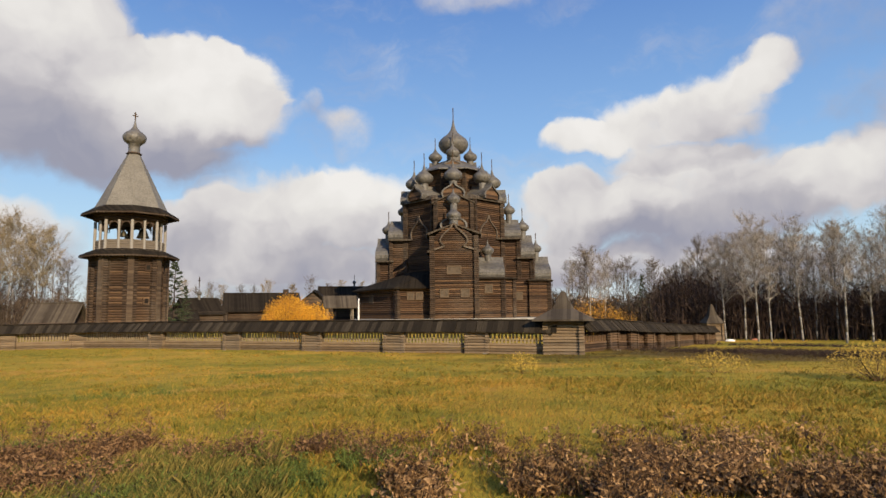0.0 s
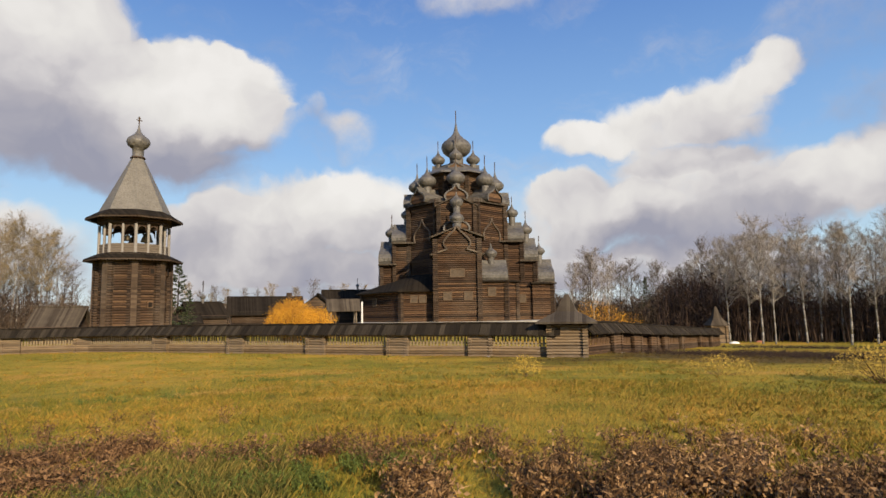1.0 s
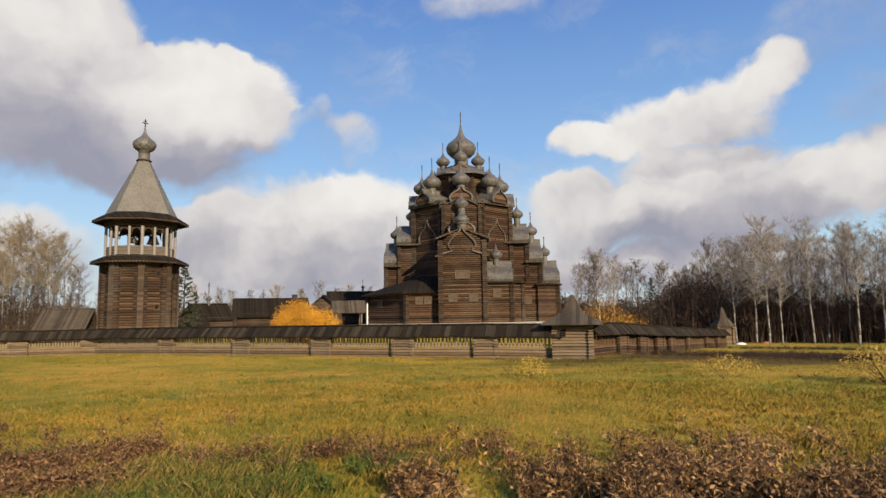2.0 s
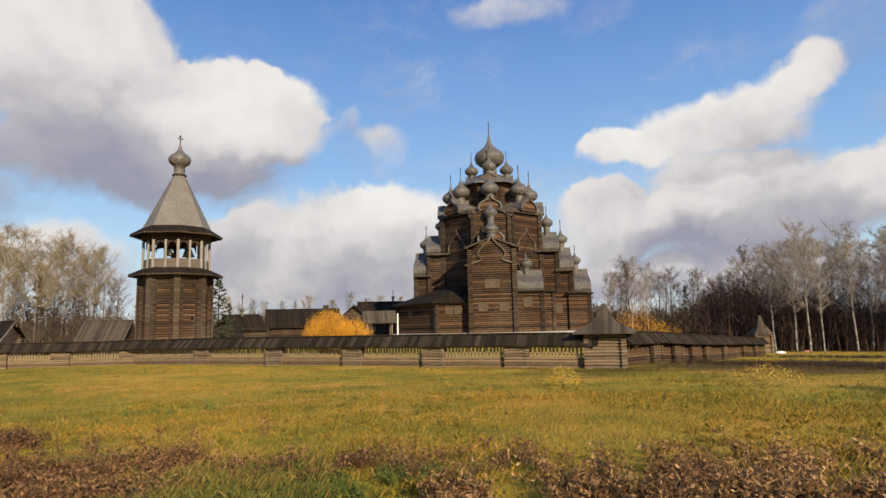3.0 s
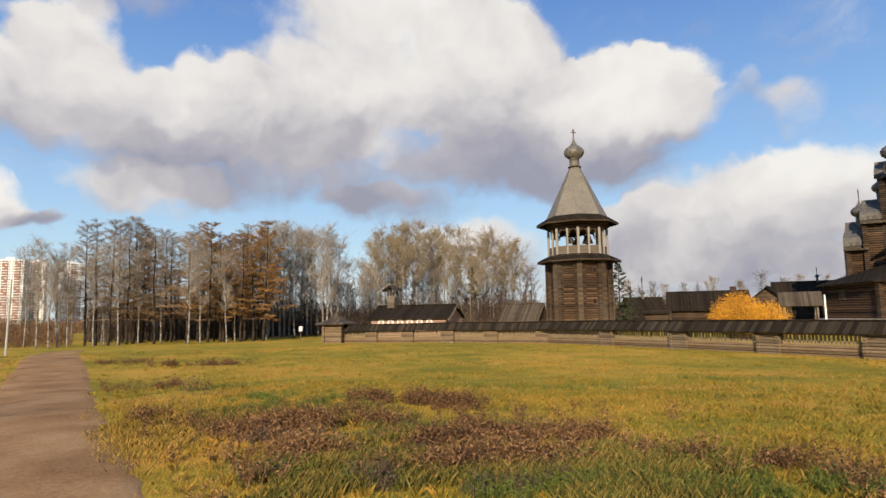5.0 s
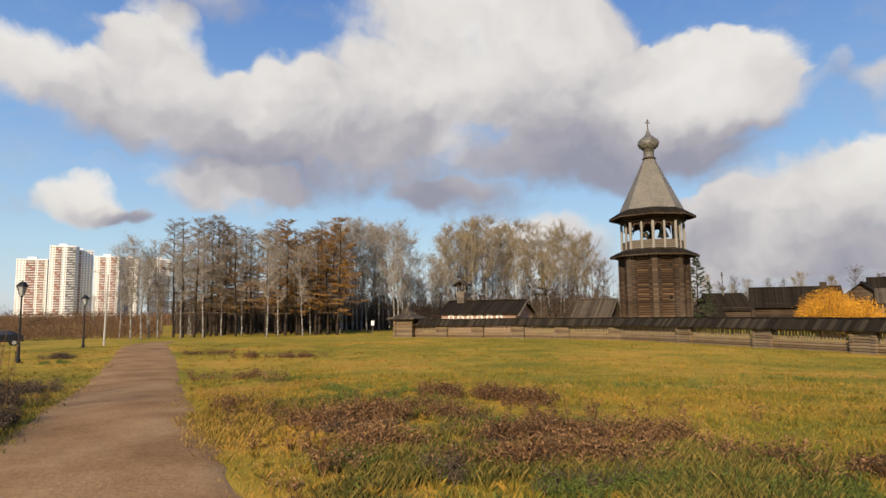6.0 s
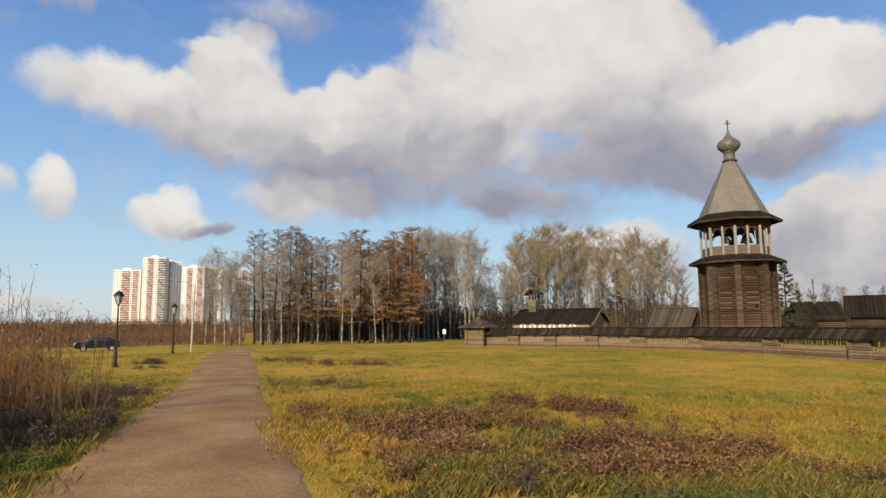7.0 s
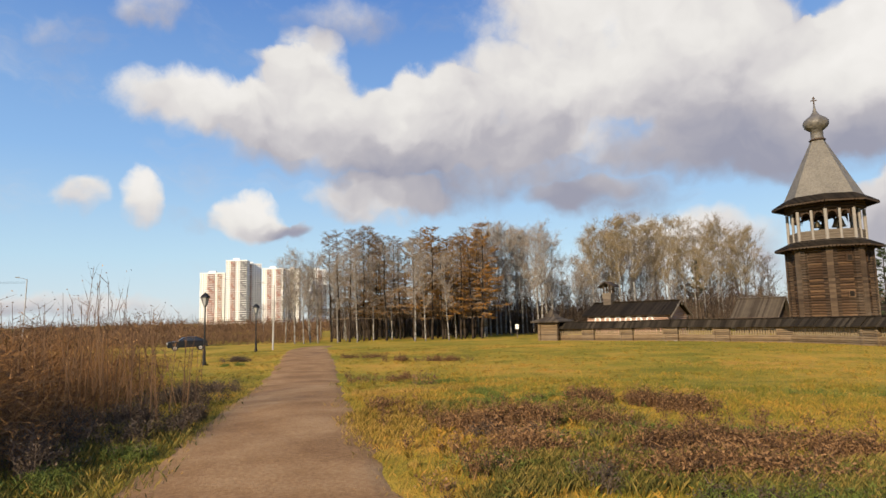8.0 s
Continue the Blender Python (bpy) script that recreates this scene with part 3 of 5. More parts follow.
    add_dome(c, 5.5, -9.9, 11.7, 1.05, 9.8, 14.6, 0.55)
    add_window(c, 5.4, -12.7, 4.8, 1.0, 1.1)
    p = [(9.0, -4.6), (12.6, -4.6), (12.6, -3.0), (9.0, -3.0)]
    part("annex_wall", Shape().logs(p, 0.5, 7.4, 0.33), "church_logs", c)
    add_window(c, 11.0, -4.7, 3.8, 1.0, 1.1)
    p = [(12.8, -5.2), (14.3, -5.2), (16.2, -3.4), (16.2, 4), (12.8, 4)]
    w = part("annex_wall", Shape().logs(p, 0.5, 6.9, 0.33), "church_logs", c)
    part("eave", Shape().prism([(12.4, -5.9), (14.6, -5.9), (17.1, -3.7), (17.1, 4.5), (12.4, 4.5)], 6.8, 7.05), "roof_boards", w)
    # gallery with a low board roof
    p = [(-16.3, -4.5), (-9.1, -12.4), (-3.2, -12.4), (-3.2, -5), (-9.0, 4), (-16.3, 4)]
    w = part("gallery_wall", Shape().logs(p, 0.5, 5.6, 0.33), "church_logs", c)
    corner_posts(w, p, 0.5, 5.6, 0.3, 0.45, (0, 1))
    r = Shape().add([(-17.6, -4.9, 5.5), (-9.6, -13.4, 5.7), (-3.4, -13.4, 5.7), (-3.4, -8.1, 8.6), (-7.0, -6.5, 8.6), (-12.5, 0, 7.6), (-17.6, 4.4, 5.5), (-10, 4.4, 7.4),
                     (-17.6, -4.9, 5.3), (-9.6, -13.4, 5.5), (-3.4, -13.4, 5.5), (-17.6, 4.4, 5.3)],
                    [(0, 1, 4, 5), (1, 2, 3, 4), (6, 0, 5, 7), (8, 9, 1, 0), (9, 10, 2, 1), (11, 8, 0, 6)])
    part("gallery_roof", r, "roof_boards", c, "dark board roof")
    add_window(c, 0, 0, 3.5, 0.9, 1.1, pose(-13.9, -7.25, 0, 0, 0, -47.6))
    for x in (-7.0, -5.6):
        add_window(c, x, -12.5, 3.9, 0.9, 0.9)


build_church()


# ---- bell tower ----
TOWER_AZ, TOWER_D, TOWER_Z = 27.3, 78.0, -1.0
tower = thing("bell_tower", "octagonal dark log bell tower with a grey tent roof", "bell tower", pose(*polar(TOWER_AZ, TOWER_D), TOWER_Z, 0, 0, TOWER_AZ + 24))


def build_tower():
    t = tower
    p = octagon(3.38)
    body = part("log_wall", Shape().logs(p, 0.0, 9.3, 0.28, bulge=0.34), "tower_logs", t)
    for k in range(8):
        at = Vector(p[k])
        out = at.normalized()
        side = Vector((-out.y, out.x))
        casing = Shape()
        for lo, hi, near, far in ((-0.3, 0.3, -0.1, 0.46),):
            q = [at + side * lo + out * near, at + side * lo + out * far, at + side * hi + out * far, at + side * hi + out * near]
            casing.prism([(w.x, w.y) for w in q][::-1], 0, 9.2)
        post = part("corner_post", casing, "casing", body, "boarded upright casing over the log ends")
        # dark log strips stand in for the shadow beside each casing
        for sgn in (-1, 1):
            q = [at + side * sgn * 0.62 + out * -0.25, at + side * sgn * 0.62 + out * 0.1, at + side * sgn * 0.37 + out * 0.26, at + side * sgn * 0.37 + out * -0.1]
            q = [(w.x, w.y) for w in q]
            part("corner_timber", Shape().logs(q if sgn < 0 else q[::-1], 0, 9.2, 0.28, bulge=0.3), "dark_logs", post, "dark log strip standing in for the shade beside the casing")
    part("lower_eave", eave_roof(p, 9.1, 1.38, 0.7, 0.16, 0.1), "roof_boards", t, "dark scalloped board eave")
    tagged(part("eave_fringe", eave_fringe(p, 1.4, 8.98, 0.2), "dark_logs", t, "row of pointed board ends"), kind="stuff")
    tagged(part("eave_fringe", eave_fringe(octagon(3.75), 0.97, 13.63, 0.2), "dark_logs", t, "row of pointed board ends"), kind="stuff")
    part("floor", Shape().prism(octagon(3.7), 9.3, 9.6), "grey_timber", t)
    q = octagon(3.3)
    rail = part("railing", Shape().logs(q, 9.6, 10.75, 0.28, bulge=0.12), "grey_timber", t, "grey board railing")
    for k in range(8):
        a, b = Vector(q[k]), Vector(q[(k + 1) % 8])
        part("post", Shape().tube((*a, 9.6), (*a, 12.9), 0.17, 0.17, 8), "bleached", t, "turned bleached grey post")
        mid = (a + b) / 2
        part("post", Shape().tube((*mid, 9.6), (*mid, 12.9), 0.14, 0.14, 8), "bleached", t, "turned bleached grey post")
        for u, v in ((a * 0.92, mid * 0.92), (mid * 0.92, b * 0.92)):
            arch = Shape()
            n = 8
            d = v - u
            out = Vector((d.y, -d.x)).normalized() * 0.06
            lo = [(u + d * (0.1 + 0.8 * i / n), 12.75 - 0.75 * (1 - math.sqrt(max(0, 1 - (2 * i / n - 1) ** 2))) - 0.05) for i in range(n + 1)]
            vs = [(w.x + s * out.x, w.y + s * out.y, z) for s in (1, -1) for w, z in lo] + [(w.x + s * out.x, w.y + s * out.y, 13.0) for s in (1, -1) for w, z in lo]
            m = n + 1
            fs = [(i, i + 1, 2 * m + i + 1, 2 * m + i) for i in range(n)] + [(m + i + 1, m + i, 3 * m + i, 3 * m + i + 1) for i in range(n)] + [(i + 1, i, m + i, m + i + 1) for i in range(n)]
            arch.add(vs, fs)
            part("arch", arch, "dark_logs", t, "dark arched boards")
    part("upper_wall", Shape().logs(octagon(3.4), 12.95, 14.2, 0.28), "tower_logs", t)
    part("ceiling_boards", Shape().prism(octagon(3.5), 13.0, 13.1), "dark_logs", t)
    part("upper_eave", eave_roof(octagon(3.75), 13.75, 0.95, 0.75, 0.16, 0.3), "roof_boards", t, "dark scalloped board eave")
    part("central_post", Shape().tube((0, 0, 9.6), (0, 0, 13), 0.22, 0.22, 8), "dark_logs", t)
    for x, y, r in ((-1.2, -0.9, 0.42), (0.9, -1.0, 0.7), (0.2, 1.2, 0.4)):
        bell = part("bell", Shape().lathe([(r, 11.2), (r * 0.92, 11.3), (r * 0.7, 11.3 + r * 0.6), (r * 0.55, 11.3 + r * 1.1), (r * 0.25, 11.3 + r * 1.35), (0.05, 11.3 + r * 1.5)], 18, (x, y)), "bronze", t, "dark bronze bell", smooth=True)
        part("headstock", Shape().box(x - 0.08, -3.2, 12.35, x + 0.08, 3.2, 12.55).box(x - 0.04, y - 0.04, 11.3 + r * 1.4, x + 0.04, y + 0.04, 12.4), "dark_logs", bell)
    part("tent_roof", Shape().prism(octagon(3.55), 14.3, 21.0, -0.83), "tent_shingle", t, "tall eight-sided grey shingle tent")
    part("tent_collar", Shape().lathe([(0.72, 20.9), (0.86, 21.0), (0.72, 21.15)], 16), "dark_logs", t)
    d = part("dome", Shape().lathe(dome_profile(1.28, 22.95, 0.62, 21.0), 28), "lemekh", t, "grey shingled onion dome", smooth=True)
    c = Shape().box(-0.05, -0.05, 24.9, 0.05, 0.05, 26.0).box(-0.33, -0.04, 25.5, 0.33, 0.04, 25.6).box(-0.17, -0.04, 25.75, 0.17, 0.04, 25.83)
    part("cross", c, "dark_logs", d, "dark metal cross")
    for turn, x, z in ((45.0, 0.5, 7.3), (0.0, 0.4, 7.3), (0.0, 0.3, 3.6)):
        hatch = part("hatch", Shape().box(x - 0.34, -3.62, z, x + 0.34, -3.3, z + 0.8), "tower_logs", body, "small framed opening", at=pose(0, 0, 0, 0, 0, turn))
        part("opening", Shape().box(x - 0.2, -3.64, z + 0.14, x + 0.2, -3.625, z + 0.66), "dark_inside", hatch)
build_tower()


# ---- the log fence ----
FENCE_PLAN = [(6.4, 35.3), (-2.4, 37.7), (-30.0, 49.3), (-52.0, 45.2)]
RIGHT_PLAN = [(7.8, 36.2), (15.2, 45.5), (24.4, 61.3), (31.0, 71.0)]


def on_plan(plan, az):
    """Where the line of sight at that yaw meets the fence's line."""
    w = Vector(polar(az, 1.0))
    for a, b in zip(plan, plan[1:]):
        a, b = Vector(a), Vector(b)
        e = b - a
        det = w.x * -e.y + w.y * e.x
        k = (w.x * -a.y + w.y * a.x) / -det if abs(det) > 1e-9 else -1
        if -1e-6 <= k <= 1 + 1e-6:
            return a + e * k
    return None


def old_board(n, pos):
    own = n.add("ShaderNodeObjectInfo").outputs["Random"]
    v = n.math("ADD", n.math("MULTIPLY", own, 0.5), n.math("MULTIPLY", n.noise(scaled(n, pos, 6, 1, 1), 2.0, 6.0, 0.65), 0.55))
    c = n.ramp(v, [(0.2, (0.012, 0.0095, 0.007)), (0.6, (0.03, 0.0235, 0.0165)), (0.9, (0.075, 0.06, 0.042))])
    return c, n.noise(scaled(n, pos, 14, 2, 2), 2.0, 5.0), 0.02


material("fence_roof", old_board, 0.95, 0.1)


def fence_bay(a, b, crib, group, logs, slats):
    """One bay from a to b (seen from outside, a on the left): low log wall, pickets, board roof and a log crib at b."""
    a, b = Vector(a), Vector(b)
    d = b - a
    L = d.length
    yaw_deg = math.degrees(math.atan2(d.y, d.x))
    za, zb = ground_z(*a) - 0.06, ground_z(*b) - 0.06
    tilt = math.degrees(math.atan2(zb - za, L))
    bay = thing("fence_bay", "log fence bay with pickets under a dark board roof", "fence", pose(a.x, a.y, za, 0, 0, yaw_deg) @ pose(0, 0, 0, 0, -tilt, 0), group)
    rows = 4
    for k in range(rows):
        z = 0.08 + 0.165 * k
        part("log", Shape().tube((-0.05, 0, z), (L + 0.05, 0, z + random.uniform(-0.01, 0.01)), 0.088, 0.085, 7), logs, bay)
    n = max(2, int(L / 0.215))
    one = Shape().box(-0.055, -0.025, 0.6, 0.055, 0.025, 1.44).mesh("picket", slats)
    for k in range(n):
        part("picket", one, slats, bay, at=pose((k + 0.5) * L / n + random.uniform(-0.02, 0.02), random.uniform(-0.01, 0.01), random.uniform(-0.05, 0.0), 0, random.uniform(-1.5, 1.5), 0))
    part("rail", Shape().box(0, 0.03, 0.78, L, 0.09, 0.86).box(0, 0.03, 1.2, L, 0.09, 1.28), logs, bay)
    half, lo, hi, t = 0.62, 1.36, 1.97, 0.06
    m = max(2, round(L / 0.3))
    wide = L / m - 0.012
    board = Shape().add([(0, -half, lo), (wide, -half, lo), (wide, 0, hi), (0, 0, hi), (0, -half, lo - t), (wide, -half, lo - t), (wide, 0, hi - t), (0, 0, hi - t)],
                        [(0, 1, 2, 3), (7, 6, 5, 4), (0, 4, 5, 1), (1, 5, 6, 2), (3, 7, 4, 0)]).mesh("roof_board", "fence_roof")
    for k in range(m):
        part("roof_board", board, "fence_roof", bay, at=pose(L * k / m, random.uniform(-0.045, 0.02), random.uniform(-0.02, 0.02)))
    part("back_slope", Shape().add([(0, half, lo), (L, half, lo), (L, 0, hi - 0.02), (0, 0, hi - 0.02), (0, half, lo - t), (L, half, lo - t)], [(3, 2, 1, 0), (1, 5, 4, 0), (2, 5, 1), (0, 4, 3), (2, 3, 4, 5)]), "roof_boards", bay)
    part("ridge_log", Shape().tube((-0.02, 0, hi + 0.02), (L + 0.02, 0, hi + 0.02), 0.07, 0.07, 6), "roof_boards", bay)
    if crib:
        c = part("log_crib", Shape().logs(rect(L - 0.62, -0.24, L + 0.62, 0.24), 0.0, 1.36, 0.17, bulge=0.3), logs, bay, "square crib of short logs")
        for x in (L - 0.62, L + 0.62):
            part("corner_post", Shape().logs(rect(x - 0.07, -0.31, x + 0.07, -0.2), 0.02, 1.3, 0.17, bulge=0.3), logs, c)
        for x in (L - 0.5, L + 0.5):
            part("footing_stone", Shape().prism(ring(7, 0.17, x, (x, -0.3)), -0.12, 0.06), "pale_stone", c)


def fence_line(plan, yaws, group, logs="fence_logs", slats="pickets"):
    """plan runs from right to left as seen from the field."""
    marks = [Vector(plan[0])] + [p for p in (on_plan(plan, y) for y in yaws) if p is not None] + [Vector(plan[-1])]
    for i, (r, l) in enumerate(zip(marks, marks[1:])):
        fence_bay(l, r, i > 0, group, logs, slats)


fence_line(FENCE_PLAN, [-3.0, 4.6, 12.0, 18.9, 24.9, 30.6, 35.4, 39.4, 43.1, 46.4], "bays of the log fence")
# darker timber on the right-hand run puts its shade into the colour
fence_line(RIGHT_PLAN[::-1], [-22.8, -21.9, -20.4, -19.0, -18.0, -16.6, -14.9], "bays of the log fence", "tower_logs", "tower_logs")


def turret(x, y, turn, half, wall, tip, label, over=0.75):
    z = ground_z(x, y) - 0.08
    t = thing("fence_turret", label, "turret", pose(x, y, z, 0, 0, turn), "corner turrets of the fence")
    p = rect(-half, -half, half, half)
    w = part("log_wall", Shape().logs(p, 0.08, wall, 0.17, bulge=0.3), "fence_logs", t)
    corner_posts(w, p, 0.08, wall, 0.17, 0.2, None, "fence_logs")
    k = half + over
    roof = Shape()
    lo, mi = rect(-k, -k, k, k), rect(-half * 0.62, -half * 0.62, half * 0.62, half * 0.62)
    zs = (wall - 0.12, wall - 0.02, wall + (tip - wall) * 0.36, tip)
    tiers = [[(a, b, zs[0]) for a, b in lo], [(a, b, zs[1]) for a, b in lo], [(a, b, zs[2]) for a, b in mi], [(a * 0.16, b * 0.16, zs[3]) for a, b in mi]]
    roof.add([v for tier in tiers for v in tier], [(4 * j + i, 4 * j + (i + 1) % 4, 4 * j + 4 + (i + 1) % 4, 4 * j + 4 + i) for j in range(3) for i in range(4)] + [(3, 2, 1, 0), (12, 13, 14, 15)])
    part("tent_roof", roof, "grey_boards", t, "flared weathered board tent roof")
    for a, b in p:
        part("footing_stone", Shape().prism(ring(7, 0.2, a, (a, b)), -0.1, 0.12), "pale_stone", t)
    return t


turret(6.9, 35.9, -13, 0.95, 2.12, 3.7, "square log corner turret with a flared dark roof")
turret(-53.0, 45.0, 20, 1.0, 2.2, 3.5, "square log corner turret with a flared dark roof")
turret(33.5, 77.5, 0, 0.85, 2.4, 4.7, "distant log turret with a pale pointed roof", 0.3)


# ---- path ----
def path_strip():
    s = Shape()
    cols = 14
    ks = [-40 + 0.5 * k for k in range(216)]
    for k in ks:
        bend = -0.004 * max(0, k - 52) ** 2
        for j in range(cols + 1):
            u = -path_right(k) + (1.95 + path_right(k)) * j / cols
            if j in (0, cols):
                u += 0.3 * noise.noise((k * 0.5, j, 0.0)) + 0.22 * noise.noise((k * 1.7, j, 5.0))
            u += bend
            x, y = PATH_AX * k - PATH_AY * u, PATH_AY * k + PATH_AX * u
            s.v.append((x, y, ground_z(x, y) + (0.022 + 0.02 * (1 - (2 * j / cols - 1) ** 2) if 0 < j < cols else -0.02)))
    for i in range(len(ks) - 1):
        for j in range(cols):
            a = i * (cols + 1) + j
            s.f.append((a, a + cols + 1, a + cols + 2, a + 1))
    s.f = [f[::-1] for f in s.f]
    return s


def gravel(n, pos):
    a = n.noise(pos, 0.5, 5.0, 0.6)
    b = n.noise(pos, 18.0, 5.0, 0.7)
    c = n.ramp(n.math("ADD", n.math("MULTIPLY", a, 0.6), n.math("MULTIPLY", b, 0.4)), [(0.34, (0.18, 0.09, 0.036)), (0.5, (0.33, 0.185, 0.08)), (0.66, (0.48, 0.305, 0.15))])
    return c, b, 0.02


material("gravel", gravel, 0.95, 0.15)
single("path", path_strip(), "gravel", "reddish-brown fine gravel footpath through the meadow", "path", kind="structure", smooth=True)

# ---- trees ----


def birch_bark(n, pos):
    z = scaled(n, pos, 1.2, 1.2, 5.0)
    f = n.noise(z, 1.5, 5.0, 0.7)
    return n.ramp(f, [(0.36, (0.035, 0.03, 0.026)), (0.48, (0.21, 0.192, 0.168)), (0.74, (0.45, 0.425, 0.385))])


material("birch_bark", birch_bark, 0.8)
material("grey_bark", speckle((0.022, 0.017, 0.013), (0.075, 0.06, 0.046), 2.0))
material("larch_bark", speckle((0.016, 0.011, 0.008), (0.055, 0.038, 0.026), 2.0))
material("birch_twigs", leafy((0.14, 0.115, 0.092), (0.26, 0.22, 0.18), (0.4, 0.35, 0.295)))
material("dark_twigs", leafy((0.05, 0.038, 0.029), (0.11, 0.085, 0.064), (0.2, 0.158, 0.122)))
material("larch_twigs", leafy((0.085, 0.06, 0.04), (0.175, 0.128, 0.086), (0.3, 0.225, 0.155)))
material("tan_twigs", leafy((0.12, 0.092, 0.058), (0.22, 0.172, 0.11), (0.34, 0.275, 0.18)))
material("larch_needles", leafy((0.13, 0.068, 0.02), (0.28, 0.14, 0.034), (0.48, 0.23, 0.05)))
material("tan_leaves", leafy((0.12, 0.082, 0.028), (0.23, 0.16, 0.058), (0.35, 0.25, 0.1)))
material("spruce_needles", leafy((0.012, 0.02, 0.009), (0.03, 0.045, 0.018), (0.06, 0.075, 0.03)))
material("yellow_leaves", leafy((0.4, 0.17, 0.012), (0.62, 0.28, 0.018), (0.78, 0.42, 0.036)))
material("brown_leaves", leafy((0.03, 0.013, 0.004), (0.13, 0.066, 0.022), (0.42, 0.25, 0.11)))
material("dry_stems", leafy((0.09, 0.042, 0.014), (0.17, 0.08, 0.026), (0.27, 0.14, 0.052)))
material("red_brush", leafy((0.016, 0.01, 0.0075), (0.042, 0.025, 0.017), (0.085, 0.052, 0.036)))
material("hedge_stems", leafy((0.05, 0.028, 0.015), (0.12, 0.065, 0.032), (0.2, 0.12, 0.065)))
material("purple_weed", leafy((0.024, 0.0125, 0.0055), (0.1, 0.05, 0.021), (0.27, 0.15, 0.066)))
material("dark_green", leafy((0.035, 0.05, 0.009), (0.085, 0.112, 0.018), (0.16, 0.18, 0.035)))
material("under_brush", leafy((0.026, 0.018, 0.012), (0.07, 0.048, 0.033), (0.14, 0.1, 0.068)))


def sliver(s, a, b, w):
    """A thin flat twig or needle spray."""
    a, b = Vector(a), Vector(b)
    d = (b - a).cross(Vector((random.uniform(-1, 1), random.uniform(-1, 1), random.uniform(-1, 1))))
    if d.length < 1e-6:
        return
    d = d.normalized() * w
    o = len(s.v)
    s.v += [tuple(a - d), tuple(a + d), tuple(b)]
    s.f.append((o, o + 1, o + 2))


def leaf_quad(s, p, size):
    u = Vector((random.gauss(0, 1), random.gauss(0, 1), random.gauss(0, 1))).normalized()
    v = u.orthogonal().normalized()
    o = len(s.v)
    s.v += [tuple(p - u * size), tuple(p + v * size * 0.6), tuple(p + u * size), tuple(p - v * size * 0.6)]
    s.f.append((o, o + 1, o + 2, o + 3))


